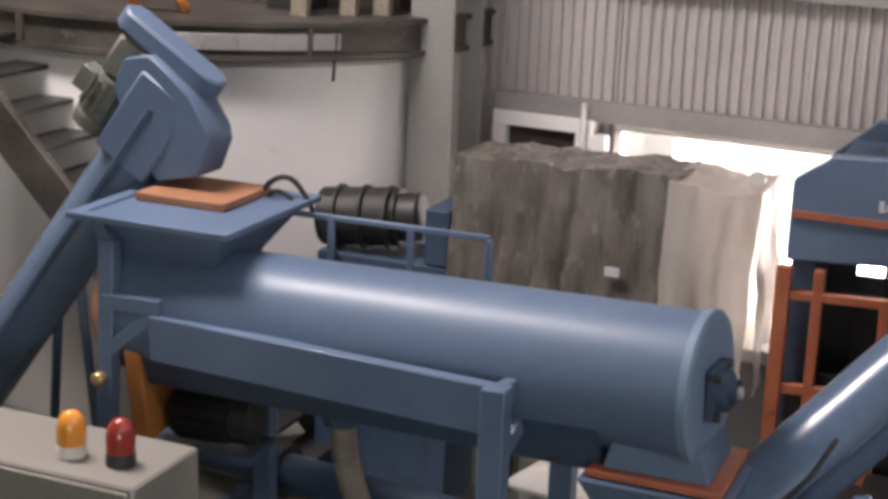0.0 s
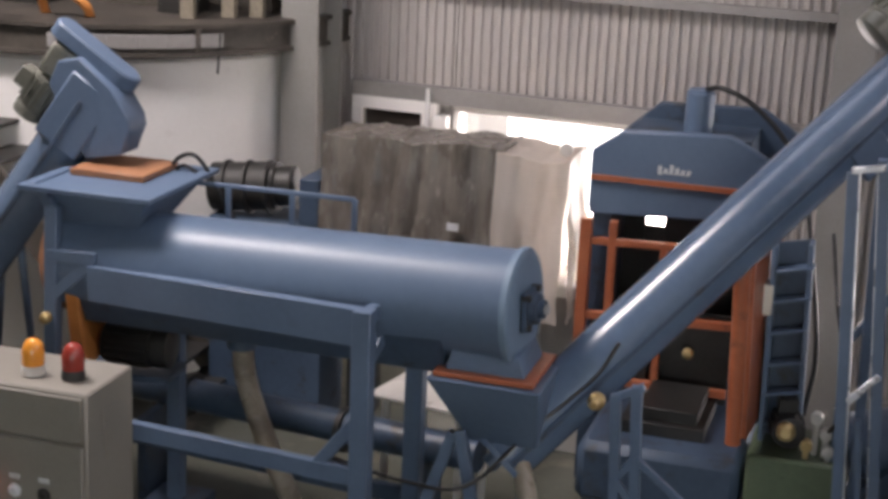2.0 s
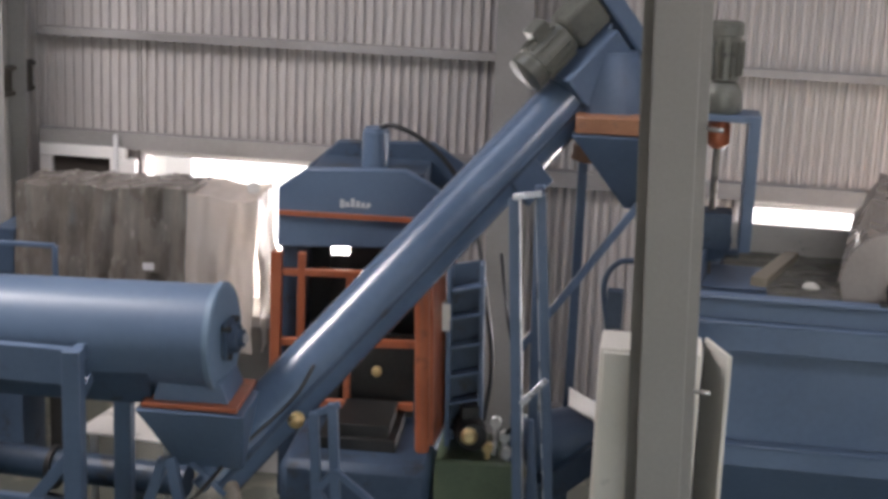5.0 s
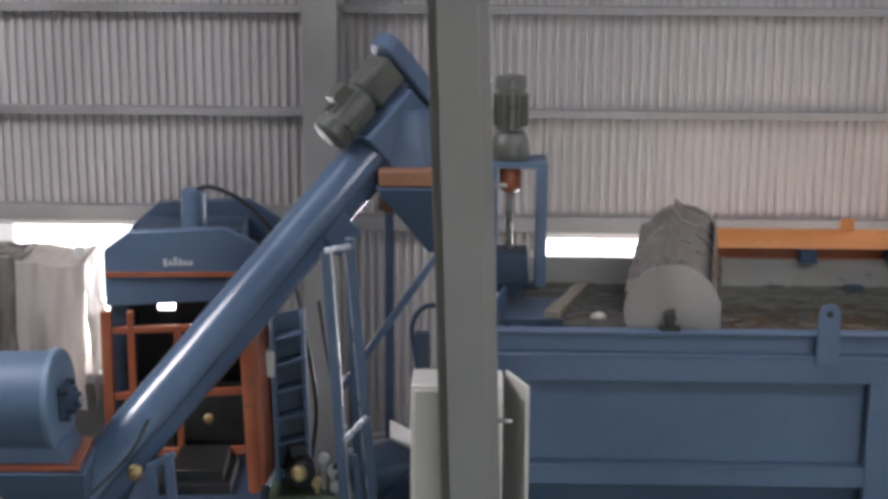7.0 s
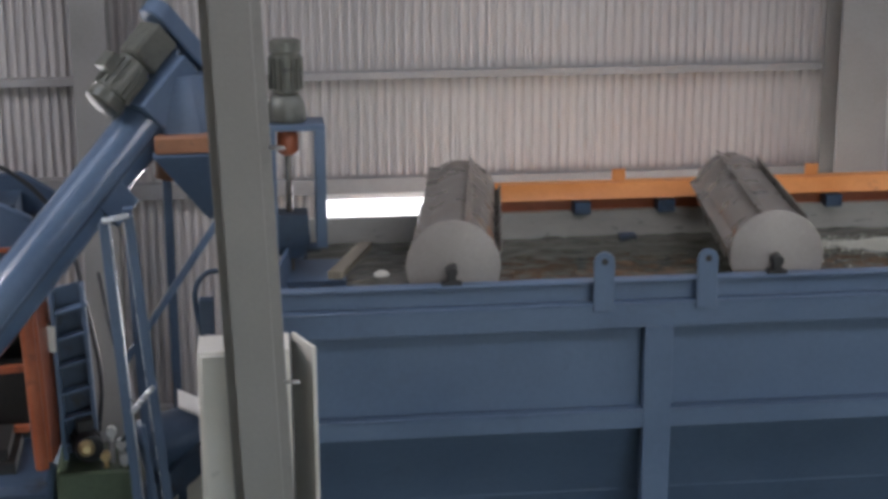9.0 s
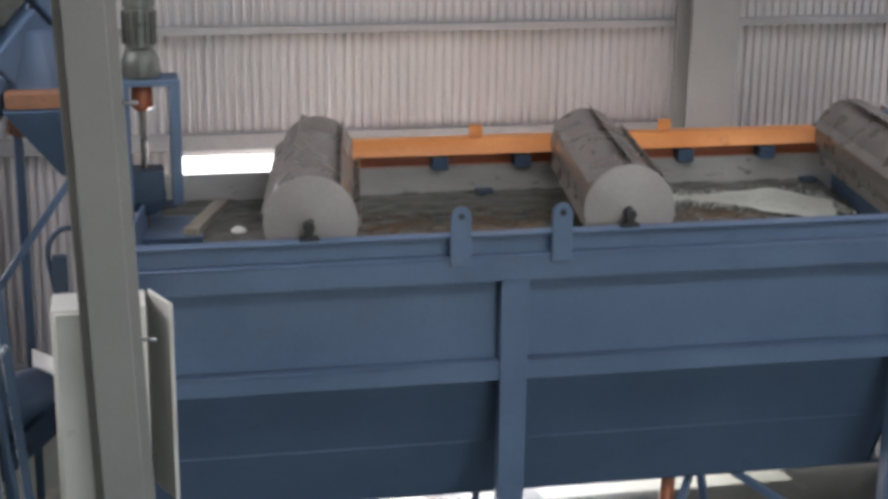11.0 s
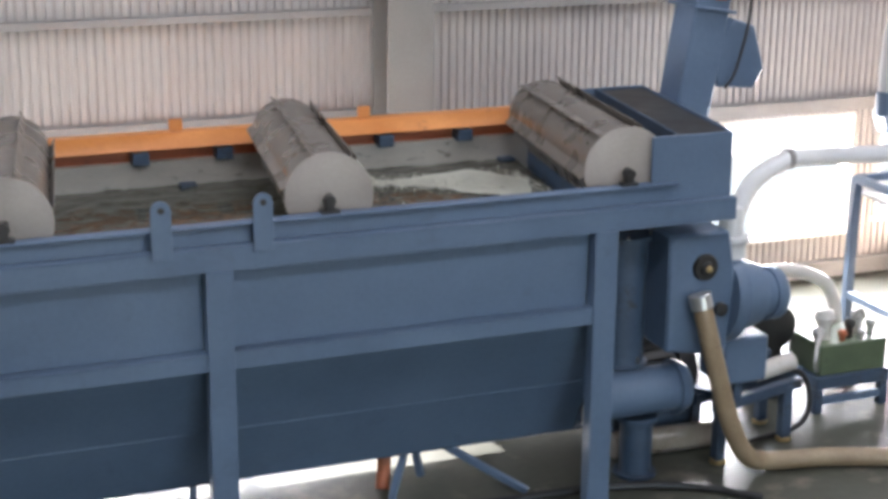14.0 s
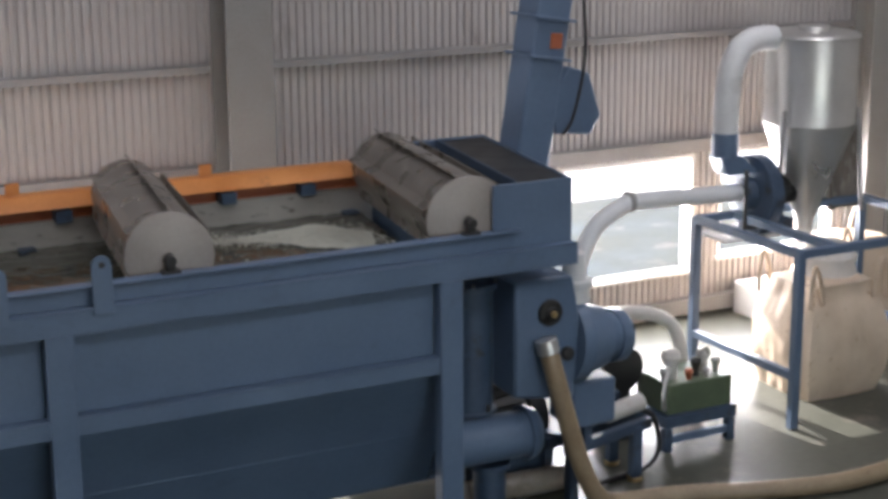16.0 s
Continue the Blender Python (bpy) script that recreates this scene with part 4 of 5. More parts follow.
hose(bm, [(-2.06, 11.08, 2.68), (-1.95, 11.0, 2.71), (-1.75, 10.95, 2.63), (-1.55, 10.9, 2.45), (-1.4, 10.8, 2.2), (-1.3, 10.6, 1.8), (-1.22, 10.5, 1.3), (-1.25, 10.4, 0.95)], 0.017, 8)
part("hydraulic_hose", bm, M["rubber"], press, "black hydraulic hose")
for x0, x1, y0, y1 in ((-2.68, -2.56, 10.95, 11.5), (-1.76, -1.62, 10.95, 11.5)):
    bm = B()
    box(bm, x0, x1, y0, y1, 0.1, 1.95)
    part("side_frame", bm, M["blue_dark"], press)
bm = B()
box(bm, -2.24, -1.8, 11.05, 11.41, 1.62, 1.9)
part("platen", bm, M["dark"], press)
# dark backing puts the gloom inside the press into colour
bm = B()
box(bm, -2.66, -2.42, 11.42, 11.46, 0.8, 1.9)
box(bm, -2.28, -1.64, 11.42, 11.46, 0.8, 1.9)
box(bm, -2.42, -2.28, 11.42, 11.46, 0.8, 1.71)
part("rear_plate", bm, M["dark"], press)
for p, q, w in (((-2.69, 10.86, 0.75), (-2.69, 10.86, 1.86), 0.07), ((-2.52, 10.86, 0.8), (-2.52, 10.86, 1.86), 0.05), ((-2.7, 10.86, 1.72), (-1.75, 10.86, 1.75), 0.045), ((-2.7, 10.86, 1.24), (-1.75, 10.86, 1.28), 0.05), ((-2.7, 10.86, 0.82), (-1.75, 10.86, 0.84), 0.05), ((-2.2, 10.86, 0.84), (-2.2, 10.86, 1.74), 0.045)):
    bm = B()
    bar(bm, p, q, w, w)
    part("door_bar", bm, M["orange_rust"], press, "scuffed orange door bar")
bm = B()
box(bm, -2.64, -2.26, 10.9, 10.92, 0.84, 1.22)
part("door_sheet", bm, M["dark"], press)
# open door standing out to the front
door = B()
rod(door, (-1.6, 10.02, 0.86), (-1.64, 10.02, 1.94), 0.045, 18)
part("open_door_post", door, M["orange_rust"], press, "scuffed orange post of the open door")
bm = B()
plate(bm, [(-1.56, 10.02, 0.9), (-1.5, 10.8, 0.86), (-1.52, 10.8, 1.92), (-1.6, 10.02, 1.92)], (0.03, 0, 0))
part("open_door", bm, M["orange_rust"], press, "orange open side door")
bm = B()
box(bm, -2.5, -1.55, 10.05, 11.2, 0.34, 0.72)
part("base", bm, M["blue_dark"], press, "darker blue base block", 0.05)
bm = B()
box(bm, -2.4, -1.65, 10.3, 11.15, 0.0, 0.36)
part("plinth", bm, M["dark"], press, "dark recessed plinth")
# dark sheet paints the shade at the back of the mouth
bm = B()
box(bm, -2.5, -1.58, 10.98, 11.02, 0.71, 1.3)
part("mouth_shade", bm, M["dark"], press, "dark sheet standing for the shade in the press mouth")
bm = B()
box(bm, -2.3, -1.8, 10.3, 10.9, 0.722, 0.8)
box(bm, -2.2, -1.85, 10.35, 10.85, 0.8, 0.88)
part("bale_tray", bm, M["dark"], press, "dull dark plates in the press mouth")
bm = B()
lathe(bm, (-2.0, 10.86, 1.08), (-2.0, 10.7, 1.08), [(0, 0.035), (0.04, 0.035), (0.05, 0.02)], 16)
part("latch", bm, M["brass"], press, "brass door latch")
bm = B()
box(bm, -1.63, -1.48, 10.28, 10.42, 1.56, 1.74)
part("switch_box", bm, M["cream"], press, "pale switch box", 0.008)
side = B()
bar(side, (-1.47, 10.35, 0.75), (-1.5, 10.35, 1.96), 0.03, 0.12)
bar(side, (-1.26, 10.35, 0.75), (-1.3, 10.35, 2.0), 0.03, 0.12)
part("step_channel", side, M["blue"], press, "pale blue step channel")
bm = B()
plate(bm, [(-1.5, 10.42, 0.75), (-1.26, 10.42, 0.75), (-1.3, 10.42, 2.0), (-1.5, 10.42, 1.96)], (0, 0.02, 0))
part("step_back", bm, M["blue_dark"], press)
for z in (0.92, 1.1, 1.28, 1.47, 1.66, 1.84):
    bm = B()
    bar(bm, (-1.48, 10.33, z - 0.02), (-1.27, 10.33, z + 0.03), 0.1, 0.018)
    part("step", bm, M["blue"], press)

# hydraulic unit beside the press
hyd = thing("hydraulic_unit", (-1.25, 10.3, 0), "dark green hydraulic tank with brass and steel fittings", "hydraulic unit")
bm = B()
box(bm, -1.52, -1.0, 10.05, 10.6, 0.36, 0.8)
part("tank", bm, M["green"], hyd, "dark green tank", 0.015)
bm = B()
box(bm, -1.46, -1.06, 10.16, 10.55, 0.0, 0.36)
part("skid", bm, M["dark"], hyd)
motor_unit(hyd, V(-1.35, 10.35, 0.94), V(0.2, -1, 0), 0.09, 0.26, "dark")
bm = B()
lathe(bm, (-1.32, 10.1, 0.96), (-1.31, 10.0, 0.96), [(0, 0.055), (0.04, 0.055), (0.06, 0.03)], 16)
part("filler_cap", bm, M["brass"], hyd, "brass filler cap")
for x, y, z, m in ((-1.1, 10.15, 0.95, "steel"), (-1.16, 10.2, 1.02, "steel"), (-1.04, 10.25, 1.08, "white"), (-1.2, 10.12, 0.88, "brass"), (-1.08, 10.12, 0.86, "steel")):
    bm = B()
    rod(bm, (x, y, 0.8), (x, y, z), 0.018, 10)
    lathe(bm, (x, y - 0.03, z), (x, y + 1, z), [(0, 0.035), (0.06, 0.035)], 14)
    part("fitting", bm, M[m], hyd)
bm = B()
hose(bm, [(-1.1, 10.15, 0.95), (-1.0, 10.0, 1.2), (-1.12, 10.2, 1.7), (-1.2, 10.6, 2.0)], 0.014, 8)
part("hose", bm, M["rubber"], hyd)
bm = B()
hose(bm, [(-1.2, 10.05, 0.3), (-1.6, 9.8, 0.06), (-1.0, 9.7, 0.03), (-0.4, 9.9, 0.03)], 0.016, 8)
part("hose", bm, M["rubber"], hyd)

# low screw trough with a glossy blue drum behind the stand
low = thing("feed_screw", (-0.4, 10.6, 0), "short blue feed screw with a glossy cylinder", "screw conveyor")
bm = B()
lathe(bm, (-1.0, 10.6, 0.72), (-0.2, 10.75, 0.9), [(0, 0.19), (0.02, 0.2), (0.75, 0.2)], 36)
part("cylinder", bm, M["blue_gloss"], low, "glossy dark blue cylinder")
bm = B()
bar(bm, (-1.15, 10.45, 0.25), (-0.1, 10.55, 1.1), 0.22, 0.16)
part("trough", bm, M["blue_dark"], low)
for x, z in ((-1.0, 0.3), (-0.3, 0.9)):
    bm = B()
    bar(bm, (x, 10.5, 0), (x, 10.5, z), 0.05, 0.05)
    part("leg", bm, M["blue_dark"], low)
bm = B()
bar(bm, (-1.05, 10.15, 1.5), (-0.2, 10.15, 2.72), 0.04, 0.045)
bar(bm, (-1.05, 10.15, 1.5), (-1.05, 10.15, 0.0), 0.04, 0.04)
part("strut", bm, M["blue"], low, "thin blue diagonal strut")
bm = B()
plate(bm, [(-0.72, 10.35, 1.1), (-0.42, 10.3, 0.96), (-0.42, 10.6, 0.98), (-0.72, 10.65, 1.12)], (0, 0, 0.015))
part("guard_sheet", bm, M["film"], low)
bm = B()
lathe(bm, (-0.52, 10.25, 1.22), (-0.4, 10.25, 1.22), [(0, 0.07), (0.08, 0.07), (0.1, 0.04)], 16)
part("end_cap", bm, M["tan"], low)

# ================= steel post with the open cabinet =================
post = thing("steel_post", (-0.2, 8.1, 0), "grey-green steel post in the middle of the hall", "post")


def leaning(z):
    return -0.137 - 0.033 * (z - 2.09)


for nm, y0, y1, w in (("front_flange", 8.0, 8.03, 0.105), ("web", 8.03, 8.25, 0.02), ("rear_flange", 8.25, 8.28, 0.16)):
    bm = B()
    frustum(bm, [(leaning(0) - w, y0, 0), (leaning(0) + w, y0, 0), (leaning(0) + w, y1, 0), (leaning(0) - w, y1, 0)],
            [(leaning(ROOF) - w, y0, ROOF), (leaning(ROOF) + w, y0, ROOF), (leaning(ROOF) + w, y1, ROOF), (leaning(ROOF) - w, y1, ROOF)])
    part(nm, bm, M["post"], post, "", 0.004)
bm = B()
box(bm, leaning(0) - 0.25, leaning(0) + 0.25, 7.9, 8.35, 0, 0.025)
part("base_plate", bm, M["post"], post)
bm = B()
for z in (2.0, 3.27):
    rod(bm, (leaning(z) + 0.15, 8.18, z), (leaning(z) + 0.23, 8.16, z), 0.012, 8)
part("hook", bm, M["steel"], post)
cab2 = thing("switch_cabinet", (-0.2, 8.4, 0), "cream steel switch cabinet with its door ajar behind the post", "cabinet")
bm = B()
box(bm, -0.45, 0.05, 8.32, 8.62, 0.98, 2.14)
part("body", bm, M["cream"], cab2, "", 0.008)
bm = B()
plate(bm, [(-0.43, 8.3, 1.0), (0.03, 8.3, 1.0), (0.03, 8.3, 2.12), (-0.43, 8.3, 2.12)], (0, 0.018, 0))
part("front_panel", bm, M["cream"], cab2)
bm = B()
plate(bm, [(0.06, 8.62, 0.98), (0.172, 8.33, 0.98), (0.172, 8.33, 2.14), (0.06, 8.62, 2.14)], (0.022, 0.006, 0))
part("door", bm, M["cream"], cab2, "cream door standing ajar")
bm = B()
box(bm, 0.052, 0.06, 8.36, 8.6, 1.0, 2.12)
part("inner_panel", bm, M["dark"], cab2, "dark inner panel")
for x in (-0.4, 0.0):
    bm = B()
    bar(bm, (x, 8.55, 0), (x, 8.55, 0.98), 0.05, 0.05)
    part("stand_leg", bm, M["post"], cab2)
bm = B()
hose(bm, [(-0.42, 8.66, 2.1), (-0.46, 8.66, 2.36), (-0.4, 8.66, 2.48), (-0.3, 8.66, 2.5)], 0.016, 8)
box(bm, -0.44, -0.36, 8.63, 8.7, 2.14, 2.34)
single("cable_conduit", bm, M["blue_dark"], (-0.42, 8.66, 2.1), "bent dark conduit above the switch cabinet", "conduit")

# ================= sink-float tank =================
TY0, TY1, RIM = 9.0, 11.25, 2.27
TX0, TX1 = -0.1, 5.3


def skew(y):
    """The tank's cross direction runs a little to the right."""
    return 0.145 * (y - TY0)


tank = thing("washing_tank", (2.6, 10.0, 0), "long blue steel sink-float tank with turning paddle drums", "tank")


def tbox(name, mat, x0, x1, y0, y1, z0, z1, label="", bevel=0.004):
    bm = B()
    box(bm, x0, x1, y0, y1, z0, z1, skew if y1 - y0 > 0.5 else None)
    return part(name, bm, M[mat], tank, label, bevel)


tbox("rim_plate", "blue", TX0, TX1 + 0.1, 9.0, 9.03, 2.12, 2.255)
tbox("rim_lip", "blue", TX0, TX1 + 0.12, 8.955, 9.05, 2.255, 2.272, "pale worn rim edge")
tbox("top_beam", "blue", TX0, TX1 + 0.55, 8.93, 9.0, 1.985, 2.13)
tbox("top_beam_ledge", "blue", TX0, TX1 + 0.55, 8.925, 9.0, 2.13, 2.142)
tbox("mid_beam", "blue", TX0, 4.8, 8.94, 9.02, 1.345, 1.455)
tbox("mid_beam_ledge", "blue", TX0, 4.8, 8.935, 9.02, 1.455, 1.468, "scuffed ledge")
for x0, x1 in ((TX0, 2.16), (2.32, 4.78)):
    tbox("upper_panel", "blue", x0, x1, 9.03, 9.05, 1.46, 2.0, "flat blue side panel")
for (y0, z0), (y1, z1), nm in (((9.04, 1.4), (9.36, 0.78), "lower_panel"), ((9.36, 0.78), (9.62, 0.3), "bottom_panel")):
    for x0, x1 in ((TX0, 5.0),):
        bm = B()
        plate(bm, [(x0, y0, z0), (x1, y0, z0), (x1, y1, z1), (x0, y1, z1)], (0, 0.012, 0.006))
        part(nm, bm, M["blue"], tank, "sloping lower panel" if nm == "lower_panel" else "sloping bottom panel")
# bottom, right end wall and rear posts: shade painted in with darker blue
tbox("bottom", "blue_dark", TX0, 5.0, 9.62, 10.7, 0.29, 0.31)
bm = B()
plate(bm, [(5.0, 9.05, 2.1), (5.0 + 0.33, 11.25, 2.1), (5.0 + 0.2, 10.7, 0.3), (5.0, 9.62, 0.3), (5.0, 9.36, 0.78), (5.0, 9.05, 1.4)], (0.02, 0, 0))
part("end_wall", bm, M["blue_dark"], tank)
bm = B()
plate(bm, [(TX0, 9.04, 2.2), (TX0 + 0.33, 11.25, 2.2), (TX0 + 0.2, 10.7, 0.3), (TX0 + 0.1, 9.62, 0.3), (TX0, 9.04, 1.4)], (-0.02, 0, 0))
part("end_wall", bm, M["blue"], tank)
for x in (2.16, 4.78):
    tbox("post", "blue", x, x + 0.165, 8.915, 9.03, 0.0, 1.99)
tbox("post", "blue", TX0, TX0 + 0.15, 8.92, 9.03, 0.0, 1.99)
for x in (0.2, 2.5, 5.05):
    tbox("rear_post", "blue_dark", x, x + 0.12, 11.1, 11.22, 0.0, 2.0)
for p, q in (((4.0, 9.7, 0.3), (4.5, 9.3, 0.02)), ((2.2, 9.7, 0.3), (2.1, 9.3, 0.02)), ((3.75, 9.75, 0.3), (3.55, 9.5, 0.02)), ((3.85, 9.9, 0.3), (3.9, 9.85, 0.0))):
    bm = B()
    bar(bm, p, q, 0.05, 0.05)
    part("bottom_strut", bm, M["blue"], tank)
bm = B()
hose(bm, [(3.6, 9.8, 0.3), (3.58, 9.75, 0.18), (3.55, 9.7, 0.02)], 0.05, 12)
part("drain_stub", bm, M["orange_rust"], tank, "rusty drain stub")
# inside
bm = B()
box(bm, TX0, 5.0, 9.05, 9.07, 1.45, 2.25)
part("front_lining", bm, M["scum"], tank, "limed inner face", 0)
bm = B()
box(bm, TX0 + 0.3, 5.35, 11.2, 11.25, 1.4, 2.17)
part("rear_wall", bm, M["scum"], tank, "limed pale rear wall", 0)
bm = B()
nx, ny = 120, 50
vs = [[bm.verts.new((TX0 + 0.02 + (4.86 - TX0) * i / nx + skew(9.07 + 2.13 * j / ny), 9.07 + 2.13 * j / ny,
                     1.98 + 0.012 * noise.noise(V(i * 0.35, j * 0.35, 1)) + 0.006 * noise.noise(V(i * 0.9, j * 0.9, 5)))) for j in range(ny + 1)] for i in range(nx + 1)]
for i in range(nx):
    for j in range(ny):
        bm.faces.new((vs[i][j], vs[i + 1][j], vs[i + 1][j + 1], vs[i][j + 1]))
wat = single("water", bm, M["water"], (2.6, 10.0, 1.98), "murky grey-green wash water in the tank", "", "", "structure", 0)
rng = random.Random(11)
bm = B()
for k in range(2100):
    u = rng.random()
    v = rng.random() ** 1.3
    if k < 1900:
        x, y = 3.8 + 1.2 * u, 10.72 - 0.75 * u * rng.random() + rng.gauss(0, 0.09)
    else:
        x, y = 3.2 + 1.6 * u, 9.4 + 1.5 * rng.random()
    z = 1.992 + 0.012 * rng.random()
    a, s = rng.random() * 6.28, 0.006 + 0.01 * rng.random()
    q = [bm.verts.new((x + s * math.cos(a + t), y + s * math.sin(a + t) * 0.8, z + rng.uniform(-0.004, 0.004))) for t in (0, 1.5, 3.3, 4.7)]
    bm.faces.new(q)
single("floating_flakes", bm, M["flakes"], (4.2, 10.1, 2.0), "pale plastic flakes floating on the water", "flakes", "", "stuff", 0)
# scum raft where the flakes gather
bm = B()
raft, corners = [], [V(3.9, 10.7, 0), V(4.7, 10.88, 0), V(4.98, 10.45, 0), V(4.78, 9.92, 0), V(4.5, 10.12, 0), V(4.25, 10.42, 0)]
for a, b in zip(corners, corners[1:] + corners[:1]):
    for k in range(9):
        p = a.lerp(b, k / 9)
        raft.append((p.x + 0.05 * noise.noise(p * 5), p.y + 0.06 * noise.noise(p * 6 + V(3, 1, 0)), 1.987))
plate(bm, raft, (0, 0, 0.008))
single("flake_raft", bm, M["flakes"], (4.3, 10.2, 1.99), "dense pale raft of plastic flakes on the water", "flakes", "", "stuff", 0)
# orange rear beam
bm = B()
plate(bm, [(1.5, 11.12, 2.27), (1.5, 11.22, 2.37), (1.5, 11.34, 2.37), (1.5, 11.34, 2.17), (1.5, 11.3, 2.17), (1.5, 11.3, 2.26)], (4.1, 0, 0))
part("rear_beam", bm, M["orange"], tank, "orange steel beam along the rear rim")
# shade below the beam is painted with the darker orange
bm = B()
box(bm, 1.52, 5.55, 11.26, 11.29, 2.15, 2.28)
part("rear_flange", bm, M["orange_rust"], tank, "shaded orange flange")
for x in (2.5, 3.95):
    bm = B()
    box(bm, x - 0.05, x + 0.05, 11.22, 11.24, 2.38, 2.47)
    part("beam_lug", bm, M["orange"], tank)
for x in (2.22, 2.84, 4.1, 4.75):
    bm = B()
    box(bm, x - 0.06, x + 0.06, 11.12, 11.26, 2.16, 2.25)
    part("bracket", bm, M["blue_dark"], tank)


def lug(x):
    bm = B()
    out = [(x - 0.062, 8.92, 2.1), (x + 0.062, 8.92, 2.1), (x + 0.062, 8.92, 2.4)]
    out += [(x + 0.062 * math.cos(math.radians(t)), 8.92, 2.4 + 0.062 * math.sin(math.radians(t))) for t in (30, 60, 90, 120, 150)]
    out += [(x - 0.062, 8.92, 2.4)]
    plate(bm, out, (0, -0.02, 0))
    lg = part("lifting_lug", bm, M["blue"], tank, "", 0.003)
    bm = B()
    rod(bm, (x, 8.895, 2.405), (x, 8.925, 2.405), 0.02, 12)
    part("lug_hole", bm, M["dark"], lg, "", 0)


lug(1.9)
lug(2.52)

# paddle drums, built round their own axis
DRUMS = []
AXIS = V(0.145, 1, 0).normalized()
TURN = math.degrees(math.atan2(-AXIS.x, AXIS.y))


def paddle_drum(x, first, big=1.0, bearing=0.0):
    hub = V(x, 9.07, 2.36)
    ob_bm = B()
    L = 1.98
    R = 0.252 * big
    lathe(ob_bm, (0, 0.04, 0), (0, 1, 0), [(0, R), (L - 0.05, R)], 24)
    finish(ob_bm, 0)
    me = bpy.data.meshes.new("paddle_drum")
    ob_bm.to_mesh(me)
    ob_bm.free()
    me.materials.append(M["wet_steel"])
    dr = new("paddle_drum", me)
    dr.parent = tank
    ORIGIN[dr] = V(0, 0, 0)
    tagged(dr, "wet brown-grey paddle drum turning on its shaft")
    for y0, rd, mt in ((0.0, 0.28, "disc"), (L - 0.02, 0.235, "wet_steel")):
        bm = B()
        lathe(bm, (0, y0, 0), (0, 9, 0), [(0, rd * big - 0.01), (0.005, rd * big), (0.025, rd * big), (0.03, rd * big - 0.01)], 40)
        part("end_disc", bm, M[mt], dr, "pale steel end disc" if mt == "disc" else "", 0)
    for k in range(6):
        a = math.radians(60 * k)
        c, s = math.cos(a), math.sin(a)
        b = a + 0.32
        bm = B()
        p = [V(R * 0.92 * c, 0, R * 0.92 * s), V(0.298 * big * math.cos(b), 0, 0.298 * big * math.sin(b))]
        n = V(-(p[1] - p[0]).z, 0, (p[1] - p[0]).x).normalized() * 0.008
        plate(bm, [p[0] + V(0, 0.05, 0), p[1] + V(0, 0.05, 0), p[1] + V(0, L - 0.05, 0), p[0] + V(0, L - 0.05, 0)], n)
        part("blade", bm, M["wet_steel"], dr, "", 0)
    bm = B()
    rod(bm, (0, -0.09, 0), (0, L + 0.12, 0), 0.022, 12)
    part("shaft", bm, M["dark"], dr)
    DRUMS.append((dr, hub - ORIGIN[tank], first))
    # bearing block on the rim
    bm = B()
    bx = hub.x + skew(9.0) - 0.02
    box(bm, bx - 0.06, bx + 0.06, 8.97, 9.035, 2.272, 2.292)
    box(bm, bx - 0.026, bx + 0.026, 8.975, 9.03, 2.292, 2.34)
    lathe(bm, (bx, 8.965, 2.352), (bx, 9.9, 2.352), [(0, 0.034), (0.07, 0.034)], 16)
    part("bearing_block", bm, M["dark"], tank, "dark bearing block on the rim")


paddle_drum(1.03, 14)
paddle_drum(2.99, 38)
paddle_drum(5.07, 20, 1.06)

# wooden prop and mixer at the feed end
bm = B()
bar(bm, (0.34, 9.2, 2.3), (0.6, 10.45, 2.16), 0.09, 0.05)
single("plank", bm, M["wood"], (0.5, 10.0, 2.28), "weathered plank leaning on the tank rim", "plank")
bm = B()
lathe(bm, (0.62, 9.25, 2.275), (0.62, 9.25, 3), [(0, 0.05), (0.015, 0.045), (0.03, 0.02)], 12)
single("sack_scrap", bm, M["scum"], (0.62, 9.25, 2.27), "scrap of pale film lying on the tank rim", "scrap")
mix = thing("mixer", (0.15, 10.3, 0), "vertical gear motor and mixer shaft on a blue bracket", "mixer")
motor_unit(mix, V(0.1, 10.4, 3.2), V(0, 0, 1), 0.1, 0.36)
bm = B()
lathe(bm, (0.1, 10.4, 3.02), (0.1, 10.4, 4), [(0, 0.12), (0.02, 0.13), (0.12, 0.12), (0.18, 0.09)], 18)
part("gearbox", bm, M["motor"], mix)
bm = B()
box(bm, -0.05, 0.34, 10.25, 10.55, 2.98, 3.02)
box(bm, 0.27, 0.34, 10.25, 10.55, 2.2, 2.98)
box(bm, -0.05, 0.02, 10.25, 10.55, 2.0, 2.98)
part("bracket", bm, M["blue"], mix)
bm = B()
lathe(bm, (0.1, 10.4, 2.8), (0.1, 10.4, 4), [(0, 0.04), (0.03, 0.07), (0.14, 0.07), (0.18, 0.05)], 16)
part("coupling", bm, M["orange_rust"], mix, "rust-orange coupling")
bm = B()
rod(bm, (0.1, 10.4, 1.7), (0.1, 10.4, 2.82), 0.022, 10)
part("shaft", bm, M["wet_steel"], mix)
bm = B()
lathe(bm, (0.1, 10.3, 2.25), (0.1, 11.0, 2.25), [(0, 0.13), (0.15, 0.13)], 24)
box(bm, 0.0, 0.22, 10.28, 10.5, 2.2, 2.42)
part("pulley_box", bm, M["blue_dark"], mix)
bm = B()
box(bm, -0.1, 0.45, 10.1, 10.65, 1.97, 2.02)
box(bm, -0.06, 0.04, 10.2, 10.3, 0.0, 1.98)
part("support_plate", bm, M["blue"], mix)

